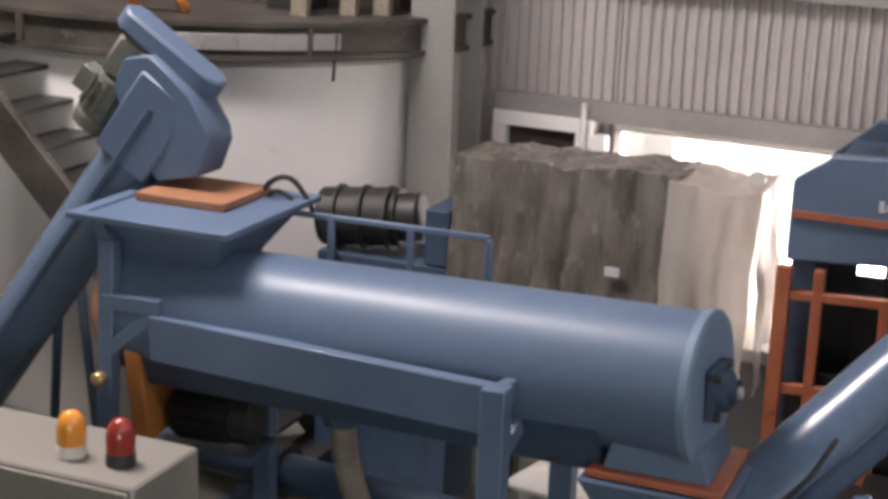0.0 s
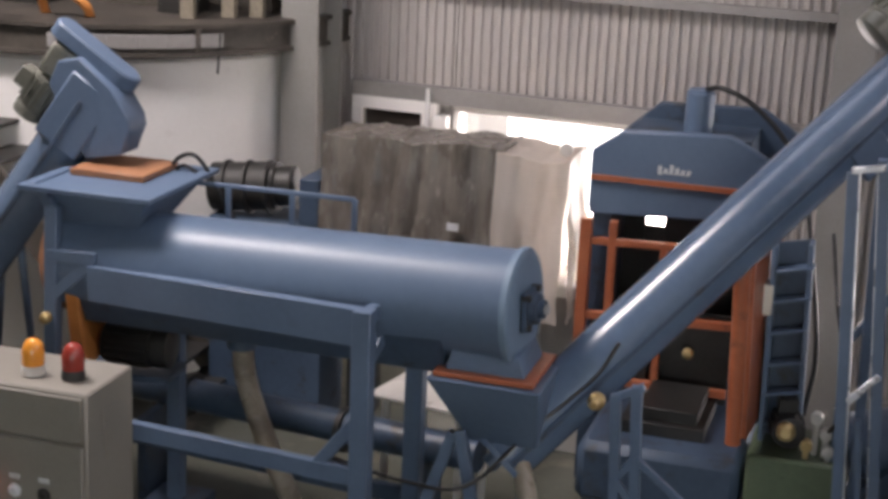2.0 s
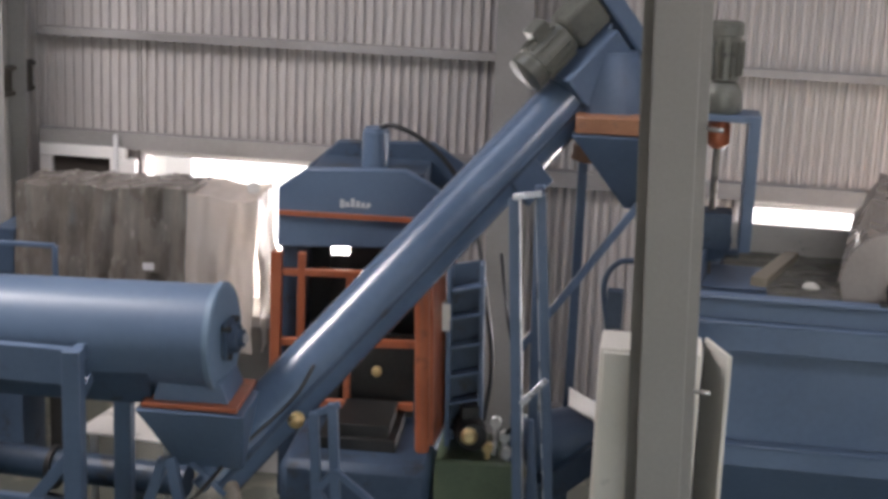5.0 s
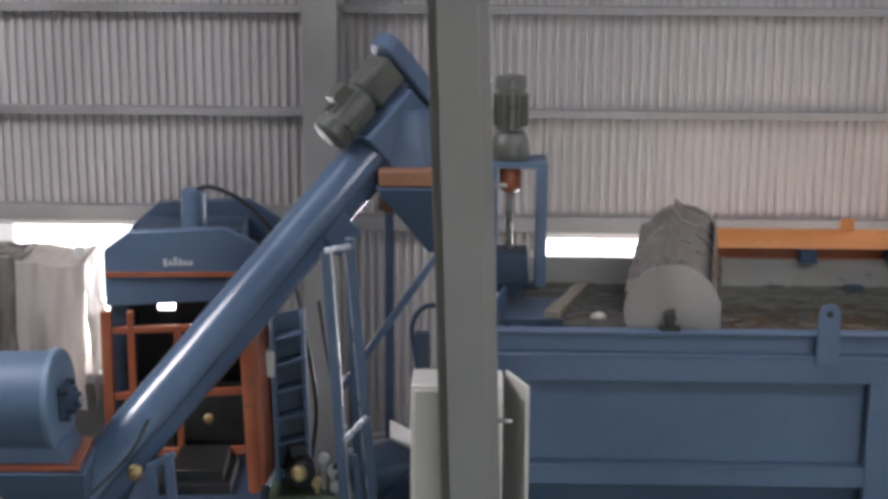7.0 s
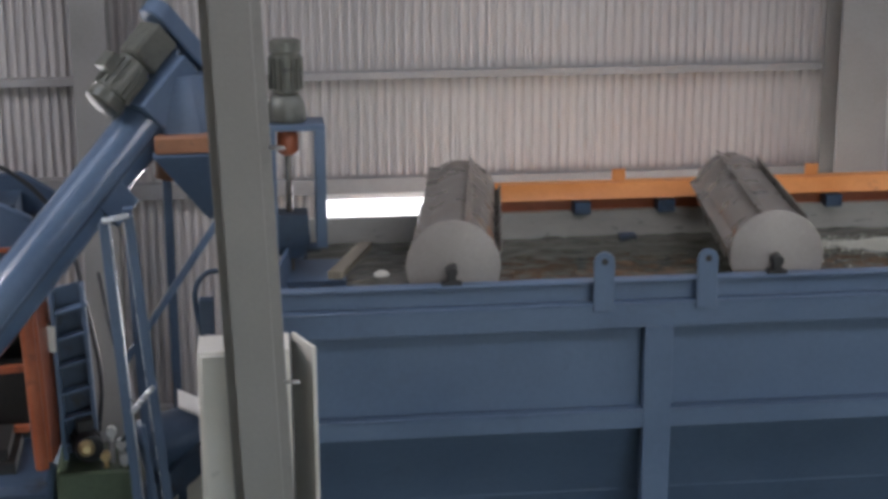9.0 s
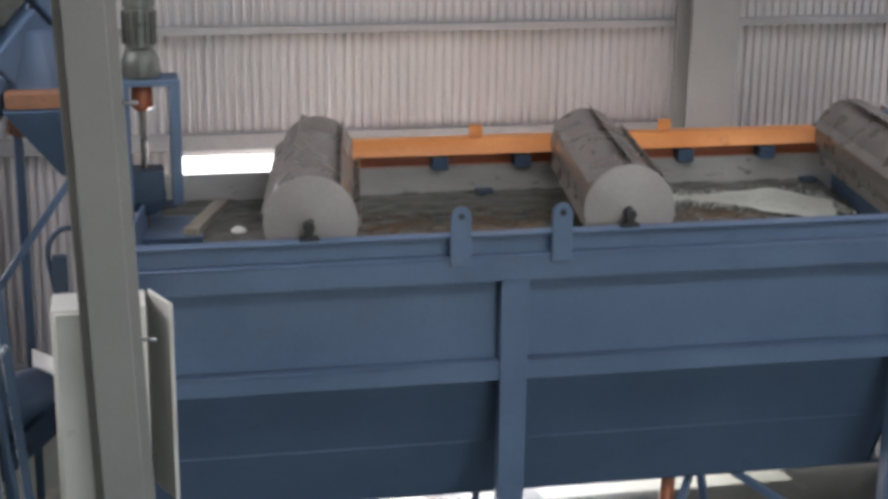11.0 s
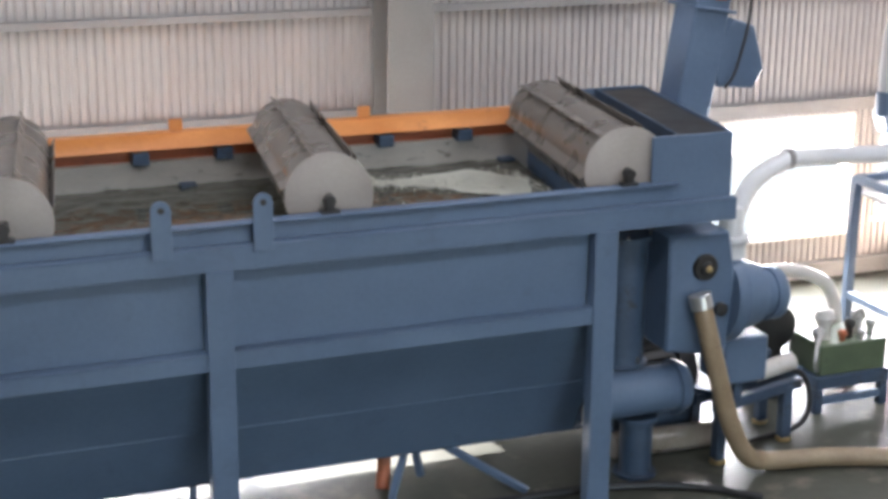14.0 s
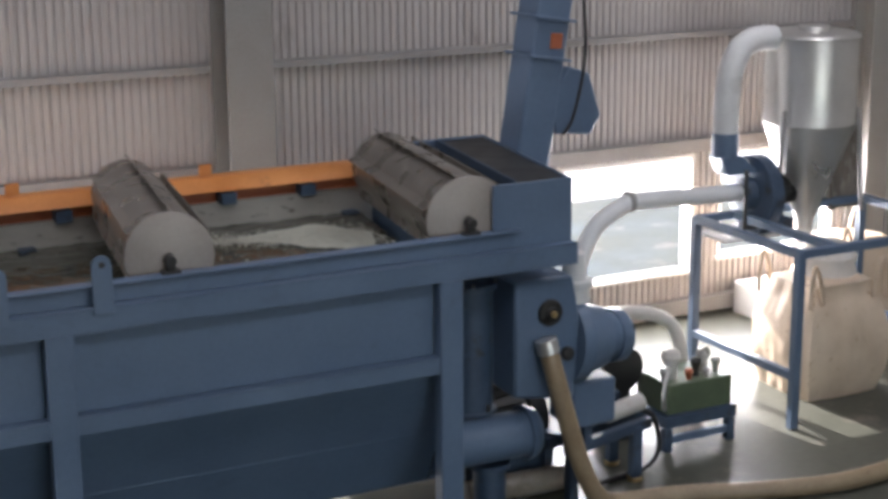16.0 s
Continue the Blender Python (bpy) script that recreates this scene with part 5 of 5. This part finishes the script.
# ================= discharge end =================
hood = thing("discharge_hood", (5.6, 9.9, 0), "blue open discharge hood at the end of the tank", "hood")
X0, X1, Y0, Y1, Z0, Z1 = 5.22, 5.84, 9.004, 10.75, 2.1, 2.585
for nm, a in (("front_sheet", (X0, X1, Y0, Y0 + 0.02, Z0, Z1)), ("left_sheet", (X0 + 0.2, X0 + 0.215, Y0 + 0.09, Y1, 2.3, Z1)), ("right_sheet", (X1 - 0.015, X1, Y0 + 0.02, Y1, Z0, Z1)), ("rear_sheet", (X0, X1, Y1, Y1 + 0.02, Z0, Z1)),
              ("lid", (X0 + 0.2, X1 - 0.02, Y0 + 0.03, Y1 - 0.01, 2.555, 2.57))):
    bm = B()
    box(bm, *a, skew)
    # left sheet is darker blue to paint its shaded side
    part(nm, bm, M["dark"] if nm == "lid" else M["blue_dark"] if nm == "left_sheet" else M["blue"], hood, "dark grating lid" if nm == "lid" else "")
for x in (X0 + 0.05, X1 - 0.1):
    bm = B()
    bar(bm, (x + 0.1, 10.3, 0), (x + 0.1, 10.3, 2.1), 0.07, 0.07)
    part("leg", bm, M["blue_dark"], hood)

lift = thing("lifting_screw", (6.4, 10.6, 0), "steep blue lifting screw rising past the sheet wall", "screw conveyor")
p0, p1 = V(6.15, 10.55, 1.2), V(6.73, 10.6, 4.7)
bm = B()
bar(bm, p0, p1, 0.3, 0.32, V(0, 1, 0))
part("casing", bm, M["blue"], lift, "square blue casing", 0.015)
w = (p1 - p0).normalized()
for z in (3.2, 3.5):
    c = p0 + w * ((z - 1.2) / w.z)
    bm = B()
    bar(bm, c - w * 0.012, c + w * 0.012, 0.38, 0.4, V(0, 1, 0))
    part("flange", bm, M["blue"], lift)
c = p0 + w * (2.13 / w.z)
bm = B()
bar(bm, c + V(0.04, -0.17, -0.06), c + V(0.05, -0.17, 0.06), 0.1, 0.02, V(0, 1, 0))
part("inspection_opening", bm, M["orange_rust"], lift, "rusty inspection opening")
bm = B()
plate(bm, [(6.56, 10.42, 2.6), (6.88, 10.42, 2.57), (6.97, 10.42, 2.72), (6.86, 10.42, 3.06), (6.68, 10.42, 3.12), (6.5, 10.42, 2.9)], (0, 0.34, 0))
part("chute", bm, M["blue"], lift, "faceted blue side chute", 0.01)
bm = B()
hose(bm, [(6.72, 10.3, 3.7), (6.74, 10.3, 3.2), (6.66, 10.33, 2.75), (6.58, 10.35, 2.6)], 0.014, 8)
part("cable", bm, M["rubber"], lift)
motor_unit(lift, p1 + V(0, 0, 0.0), V(0.16, 0.01, 1), 0.15, 0.4)
for x in (6.0, 6.5):
    bm = B()
    bar(bm, (x, 10.75, 0), (x + 0.05, 10.72, 1.5), 0.06, 0.06)
    part("leg", bm, M["blue_dark"], lift)
bm = B()
bar(bm, V(6.05, 10.55, 0.9), p0, 0.3, 0.3, V(0, 1, 0))
part("boot", bm, M["blue_dark"], lift)

dew = thing("centrifuge", (5.9, 9.4, 0), "blue dewatering centrifuge with motor and pipe stubs", "centrifuge")
bm = B()
lathe(bm, (5.27, 9.45, 0.85), (5.27, 9.45, 3), [(0, 0.2), (0.02, 0.2), (0.02, 0.17), (0.92, 0.17), (0.92, 0.2), (0.96, 0.2)], 28)
part("vertical_cylinder", bm, M["blue_dark"], dew, "dark blue flanged cylinder")
for k in range(20):
    a = math.radians(36 * k)
    for z in ((0.88, 1.78)[k % 2],):
        bm = B()
        rod(bm, (5.27 + 0.187 * math.cos(a), 9.45 + 0.187 * math.sin(a), z), (5.27 + 0.187 * math.cos(a), 9.45 + 0.187 * math.sin(a), z + 0.05), 0.011, 6)
        part("flange_bolt", bm, M["steel"], dew, "", 0)
bm = B()
lathe(bm, (5.02, 9.3, 0.66), (6, 9.3, 0.66), [(0, 0.17), (0.6, 0.17), (0.6, 0.2), (0.64, 0.2), (0.7, 0.17)], 28)
part("horizontal_pipe", bm, M["blue"], dew, "short blue pipe with flange")
bm = B()
lathe(bm, (5.38, 9.35, 0.0), (5.38, 9.35, 1), [(0, 0.16), (0.03, 0.16), (0.03, 0.12), (0.42, 0.12), (0.42, 0.15), (0.46, 0.15)], 22)
part("foot_stub", bm, M["blue_dark"], dew)
bm = B()
plate(bm, [(5.46, 9.12, 1.0), (5.95, 9.12, 0.92), (6.0, 9.12, 1.5), (5.93, 9.12, 1.85), (5.46, 9.12, 1.85)], (0, 0.35, 0))
part("gear_case", bm, M["blue"], dew, "blue gear case", 0.02)
bm = B()
lathe(bm, (5.74, 9.12, 1.6), (5.74, 9, 1.6), [(0, 0.1), (0.03, 0.09), (0.03, 0.05), (0.06, 0.045)], 20)
part("gear_cover", bm, M["dark"], dew, "dark greasy cover")
bm = B()
lathe(bm, (5.74, 9.07, 1.6), (5.74, 9, 1.6), [(0, 0.03), (0.03, 0.02)], 12)
part("shaft_nut", bm, M["brass"], dew)
bm = B()
lathe(bm, (5.88, 9.12, 1.28), (5.88, 9, 1.28), [(0, 0.05), (0.04, 0.05), (0.05, 0.02)], 14)
part("plug", bm, M["dark"], dew)
bm = B()
lathe(bm, (5.95, 9.35, 1.3), (6.6, 9.42, 1.24), [(0, 0.33), (0.04, 0.34), (0.1, 0.34), (0.13, 0.29), (0.36, 0.23), (0.38, 0.18), (0.55, 0.17), (0.58, 0.14)], 36)
part("bell_housing", bm, M["blue"], dew, "blue bell housing", 0)
bm = B()
lathe(bm, (6.42, 9.41, 1.25), (7.0, 9.47, 1.2), [(0, 0.2), (0.1, 0.2), (0.12, 0.15)], 26)
part("end_hub", bm, M["blue"], dew)
bm = B()
box(bm, 6.02, 6.4, 9.25, 9.6, 0.62, 0.98)
part("pedestal", bm, M["blue"], dew, "", 0.02)
bm = B()
lathe(bm, (6.05, 9.3, 1.6), (6.05, 9.32, 3), [(0, 0.12), (0.1, 0.11), (0.12, 0.14), (0.16, 0.14), (0.16, 0.09), (0.36, 0.085)], 22)
part("outlet_stub", bm, M["pipe"], dew, "pale outlet stub")
for p, q in (((6.0, 9.6, 0.4), (7.1, 9.85, 0.4)), ((6.2, 9.35, 0.45), (6.2, 9.35, 0.62)), ((6.0, 9.3, 0.44), (6.9, 9.55, 0.44)), ((6.3, 9.4, 0.42), (6.0, 9.75, 0.42))):
    bm = B()
    bar(bm, p, q, 0.07, 0.08)
    part("skid_rail", bm, M["blue_dark"], dew)
for x, y in ((6.05, 9.3), (6.77, 9.86), (6.1, 9.75), (6.75, 9.5)):
    bm = B()
    bar(bm, (x, y, 0.03), (x, y, 0.62 if y > 9.8 else 0.44), 0.08, 0.08)
    lg = part("leg", bm, M["blue_dark"], dew)
    bm = B()
    lathe(bm, (x, y, 0), (x, y, 1), [(0, 0.06), (0.03, 0.06)], 14)
    part("foot", bm, M["brass"], lg, "yellowish foot pad")
bm = B()
rod(bm, (6.55, 9.62, 0.53), (6.95, 9.75, 0.53), 0.07, 16)
part("white_bottle", bm, M["film"], dew, "pale plastic bottle on the skid")

bm = B()
hose(bm, [(5.66, 9.02, 1.4), (5.7, 8.98, 1.2), (5.8, 8.97, 0.85), (5.92, 8.98, 0.5), (6.08, 9.0, 0.2), (6.3, 9.05, 0.08), (6.8, 8.95, 0.075), (7.4, 8.72, 0.075), (8.0, 8.58, 0.075), (8.6, 8.62, 0.075), (9.3, 8.85, 0.075)], 0.07, 14, 10, 0.03)
suction = thing("suction_hose", (5.9, 9.0, 0), "thick tan hose hanging down and lying along the floor", "hose")
part("hose", bm, M["tan"], suction)
bm = B()
rod(bm, (5.652, 9.026, 1.44), (5.672, 9.008, 1.34), 0.082, 18)
part("cuff", bm, M["steel"], suction, "steel clamp cuff at the upper end")
bm = B()
hose(bm, [(6.9, 9.75, 0.5), (7.05, 9.7, 0.4), (7.08, 9.66, 0.15), (6.9, 9.6, 0.03), (6.4, 9.5, 0.03)], 0.022, 8)
single("cable", bm, M["rubber"], (6.8, 9.7, 0), "black cable curling down to the floor", "cable")
bm = B()
hose(bm, [(3.2, 9.35, 0.03), (4.2, 9.2, 0.03), (5.0, 9.15, 0.03), (5.6, 8.95, 0.03), (6.0, 8.6, 0.03)], 0.03, 10)
single("floor_hose", bm, M["rubber"], (4.6, 9.2, 0), "dark hose lying on the floor under the tank", "hose")
bm = B()
rod(bm, (5.35, 9.65, 0.1), (6.2, 9.6, 0.1), 0.1, 16)
single("floor_pipe", bm, M["clear"], (5.8, 9.6, 0), "pale pipe lying on the floor", "pipe")

# added dark filler, shaped as a motor, hides the bright floor behind the centrifuge
drive = thing("dark_motor_shape", (5.75, 9.95, 0), "dark motor shape added to darken the gap behind the centrifuge", "motor")
motor_unit(drive, V(5.42, 9.95, 0.5), V(1, 0.1, 0), 0.24, 0.72, "dark")
bm = B()
box(bm, 5.4, 6.1, 9.75, 10.2, 0.0, 0.27)
part("base", bm, M["blue_dark"], drive, "darker blue base", 0.01)
pump = thing("pump_unit", (7.6, 10.1, 0), "green hydraulic pump unit on a blue skid", "pump")
bm = B()
box(bm, 7.32, 7.95, 9.88, 10.35, 0.3, 0.56)
part("oil_tank", bm, M["green"], pump, "green oil tank", 0.012)
bm = B()
box(bm, 7.28, 7.98, 9.85, 10.38, 0.2, 0.3)
part("skid_top", bm, M["blue_dark"], pump)
for x in (7.31, 7.93):
    for y in (9.88, 10.33):
        bm = B()
        bar(bm, (x, y, 0), (x, y, 0.2), 0.07, 0.07)
        part("skid_leg", bm, M["blue_dark"], pump)
bm = B()
bar(bm, (7.31, 9.87, 0.1), (7.93, 9.87, 0.1), 0.04, 0.06)
part("skid_rail", bm, M["blue"], pump)
for x, y, z, r, m in ((7.45, 10.05, 0.74, 0.085, "film"), (7.66, 10.0, 0.68, 0.05, "dark"), (7.77, 10.05, 0.72, 0.06, "film"), (7.86, 10.0, 0.66, 0.045, "steel"), (7.36, 10.0, 0.64, 0.05, "steel"), (7.56, 9.95, 0.62, 0.04, "orange_rust"), (7.72, 9.93, 0.62, 0.035, "steel")):
    bm = B()
    lathe(bm, (x, y, 0.56), (x, y, 3), [(0, r * 0.6), (max(z - 0.56 - r, 0.01), r * 0.6), (z - 0.56, r), (z - 0.56 + r * 0.6, r * 0.75), (z - 0.56 + r * 0.8, r * 0.2)], 16)
    part("valve", bm, M[m], pump, "", 0)
bm = B()
hose(bm, [(7.4, 9.98, 0.66), (7.3, 9.9, 0.6), (7.25, 9.85, 0.45), (7.3, 9.9, 0.35)], 0.018, 8)
part("hose", bm, M["steel"], pump)
bm = B()
hose(bm, [(7.66, 10.0, 0.68), (7.72, 9.96, 0.8), (7.8, 10.0, 0.72)], 0.014, 8)
part("hose", bm, M["steel"], pump)
bm = B()
lathe(bm, (7.1, 10.2, 0.62), (7.1, 10.7, 0.66), [(0, 0.12), (0.02, 0.2), (0.34, 0.2), (0.36, 0.14)], 22)
part("dark_motor_shape", bm, M["dark"], pump)
bm = B()
box(bm, 7.0, 7.2, 10.25, 10.55, 0.0, 0.45)
part("motor_stand", bm, M["dark"], pump)
bm = B()
hose(bm, [(6.75, 10.5, 0.98), (7.0, 10.5, 1.02), (7.3, 10.5, 1.02), (7.6, 10.5, 0.95), (7.8, 10.5, 0.8), (7.85, 10.45, 0.5), (7.85, 10.45, 0.05)], 0.055, 12, 8, 0.06)
single("corrugated_duct", bm, M["film"], (7.3, 10.5, 0), "pale corrugated duct arching over the pump unit", "duct")

# ================= blower, cyclone and bag stand =================
stand = thing("bag_stand", (9.4, 10.5, 0), "blue square-tube stand holding a bulk bag under the cyclone", "stand")
XS, YS = (8.54, 10.45), (9.81, 11.25)
for x in XS:
    for y in YS:
        bm = B()
        bar(bm, (x, y, 0), (x, y, 1.54), 0.075, 0.075)
        part("leg", bm, M["blue"], stand)
for p, q in (((XS[0], YS[0], 1.52), (XS[1], YS[0], 1.52)), ((XS[0], YS[1], 1.52), (XS[1], YS[1], 1.52)), ((XS[0], YS[0], 1.52), (XS[0], YS[1], 1.52)), ((XS[1], YS[0], 1.52), (XS[1], YS[1], 1.52)),
             ((XS[0], YS[0], 0.46), (XS[0], YS[1], 0.46)), ((XS[1], YS[0], 0.46), (XS[1], YS[1], 0.46)), ((8.95, YS[0], 1.52), (8.95, YS[1], 1.52))):
    bm = B()
    bar(bm, p, q, 0.07, 0.07)
    part("rail", bm, M["blue"], stand)
bm = B()
box(bm, 8.6, 9.4, 10.9, 11.4, 1.36, 1.39)
part("blower_plate", bm, M["white"], stand, "pale blower plate")

blow = thing("blower", (9.05, 11.1, 1.4), "dark blue centrifugal blower with motor on the stand", "blower")
bm = B()
C = V(9.0, 11.1, 1.74)
lathe(bm, C, C + V(1, 0, 0), [(0, 0.33), (0.01, 0.345), (0.13, 0.345), (0.14, 0.33)], 44)
part("scroll", bm, M["blue_dark"], blow, "dark blue fan scroll", 0)
bm = B()
lathe(bm, C - V(0.1, 0, 0), C, [(0, 0.13), (0.1, 0.15)], 24)
part("inlet", bm, M["blue_dark"], blow)
bm = B()
frustum(bm, ring4(8.68, 9.02, 11.0, 11.2, 1.95), ring4(8.6, 8.82, 11.0, 11.2, 2.12))
lathe(bm, (8.71, 11.1, 2.1), (8.71, 11.1, 3), [(0, 0.12), (0.22, 0.12)], 22)
part("outlet", bm, M["blue"], blow, "blue outlet")
motor_unit(blow, C + V(0.14, 0, 0), V(1, 0, 0), 0.13, 0.34, "dark")
bm = B()
box(bm, 9.0, 9.4, 10.95, 11.25, 1.39, 1.5)
part("base", bm, M["blue_dark"], blow)
bm = B()
rod(bm, (8.82, 10.92, 1.38), (8.82, 10.92, 2.0), 0.018, 8)
part("stay", bm, M["dark"], blow)

duct = thing("suction_duct", (8.2, 11.1, 0.9), "white plastic duct from the centrifuge to the blower", "duct")
bm = B()
hose(bm, [(6.98, 10.85, 1.1), (7.1, 10.88, 1.45), (7.3, 10.95, 1.68), (7.66, 11.02, 1.82)], 0.075, 16)
part("elbow", bm, M["pipe"], duct)
bm = B()
rod(bm, (7.66, 11.02, 1.82), (8.88, 11.1, 1.76), 0.078, 18)
part("straight", bm, M["pipe"], duct)
bm = B()
lathe(bm, (7.63, 11.02, 1.82), (8.88, 11.1, 1.76), [(0, 0.092), (0.05, 0.092)], 18)
part("joint", bm, M["girt"], duct)
bm = B()
rod(bm, (6.98, 10.85, 0.9), (6.98, 10.85, 1.12), 0.085, 18)
part("collar", bm, M["blue_dark"], duct)
bm = B()
hose(bm, [(8.71, 11.1, 2.3), (8.71, 11.1, 2.6), (8.74, 11.1, 2.86), (8.85, 11.1, 3.06), (9.02, 11.1, 3.13), (9.2, 11.1, 3.13)], 0.112, 18)
single("riser_duct", bm, M["pipe"], (8.75, 11.1, 2.3), "thick white duct bending into the cyclone", "duct")

cyc = thing("cyclone", (9.6, 11.05, 1.3), "bright steel cyclone above the bulk bag", "cyclone")
bm = B()
lathe(bm, (9.6, 11.05, 1.32), (9.6, 11.05, 9), [(0, 0.075), (0.12, 0.08), (1.02, 0.41), (1.04, 0.418), (1.06, 0.41), (1.8, 0.41), (1.8, 0.425)], 48)
part("body", bm, M["steel"], cyc, "bright sheet steel body", 0.004)
bm = B()
lathe(bm, (9.6, 11.05, 3.12), (9.6, 11.05, 9), [(0, 0.425), (0.02, 0.425), (0.05, 0.38), (0.05, 0.14), (0.1, 0.14)], 32)
part("lid", bm, M["steel"], cyc, "sheet steel lid")
for a in (200, 320, 80):
    c, s = math.cos(math.radians(a)), math.sin(math.radians(a))
    bm = B()
    rod(bm, (9.6 + 0.43 * c, 11.05 + 0.43 * s, 2.5), (9.6 + 0.5 * c, 11.05 + 0.5 * s, 1.55), 0.022, 10)
    part("leg", bm, M["girt"], cyc)
bm = B()
lathe(bm, (9.6, 11.05, 1.3), (9.6, 11.05, 0), [(0, 0.09), (0.12, 0.1), (0.18, 0.16)], 20)
part("sock", bm, M["film"], cyc, "crumpled white outlet sock")


def bulk_bag(name, cx, cy, w, d, h, mat, label, seed):
    th = thing(name, (cx, cy, 0), label, "bulk bag")
    bm = B()
    nz, na = 34, 96
    loops = []
    for j in range(nz + 1):
        t = j / nz
        z = h * t
        belly = 0.86 + 0.2 * math.sin(math.pi * min(1, t * 1.05 + 0.08)) - 0.1 * max(0, t - 0.8) * 5
        row = []
        for i in range(na):
            a = 2 * math.pi * i / na
            c, s = math.cos(a), math.sin(a)
            k = 1 / max(abs(c), abs(s)) ** 0.72
            f = 1 + 0.06 * noise.noise(V(c * 2.2, s * 2.2, z * 2.0 + seed)) + 0.035 * noise.noise(V(c * 5, s * 5, z * 3 + seed)) + 0.02 * abs(noise.noise(V(c * 11, s * 11, z * 4 + seed)))
            row.append(bm.verts.new((cx + w / 2 * belly * k * c * f, cy + d / 2 * belly * k * s * f, z + 0.02 * noise.noise(V(c * 3, s * 3, seed)) * t)))
        loops.append(row)
    for p, q in zip(loops, loops[1:]):
        for i in range(na):
            bm.faces.new((p[i], p[(i + 1) % na], q[(i + 1) % na], q[i]))
    bm.faces.new(loops[0][::-1])
    bm.faces.new(loops[-1])
    part("sack", bm, M[mat], th, "bulging woven sack", 0)
    for sx in (-1, 1):
        for sy in (-1, 1):
            x, y = cx + sx * w * 0.42, cy + sy * d * 0.42
            bm = B()
            hose(bm, [(x - 0.1 * sx, y, h * 0.86), (x - 0.06 * sx, y, h * 1.08), (x, y, h * 1.2), (x + 0.03 * sx, y, h * 1.06), (x + 0.04 * sx, y, h * 0.84)], 0.022, 8)
            part("loop", bm, M[mat], th, "lifting loop")
    return th


bulk_bag("bulk_bag", 9.48, 10.62, 0.92, 0.85, 1.02, "bag", "full beige woven bulk bag standing under the cyclone", 3.0)
bm = B()
lathe(bm, (9.62, 10.75, 0.98), (9.62, 10.75, 3), [(0, 0.3), (0.12, 0.26), (0.2, 0.28), (0.3, 0.2), (0.34, 0.1)], 18)
single("bag_spout", bm, M["film"], (9.62, 10.75, 1.0), "crumpled white spout on top of the bulk bag", "bag spout")
bulk_bag("bulk_bag", 10.75, 11.7, 0.9, 0.85, 1.0, "bag", "beige woven bulk bag standing in shade by the wall", 9.0)
bm = B()
drape(bm, 10.0, 10.45, 11.35, 11.42, 2.35, 1.45, 18, 4.4)
single("hanging_sack", bm, M["tarp"], (10.2, 11.4, 1.4), "grey empty sack hanging beside the cyclone", "sack", bevel=0)
bm = B()
box(bm, 10.2, 14.9, 12.2, 12.85, 0.0, 0.35)
single("low_plinth", bm, M["plaster"], (12.5, 12.5, 0), "low grey concrete plinth at the wall", "plinth", bevel=0.02)


# ================= movement =================
def motions():
    speed = -48.0
    for dr, at, first in DRUMS:
        rows = []
        for k in range(17):
            a = first + speed * k
            m = Matrix.Translation(at) @ Matrix.Rotation(radians(TURN), 4, "Z") @ Matrix.Rotation(radians(a), 4, "Y")
            rows.append((float(k), m))
        walk(dr, rows)


motions()
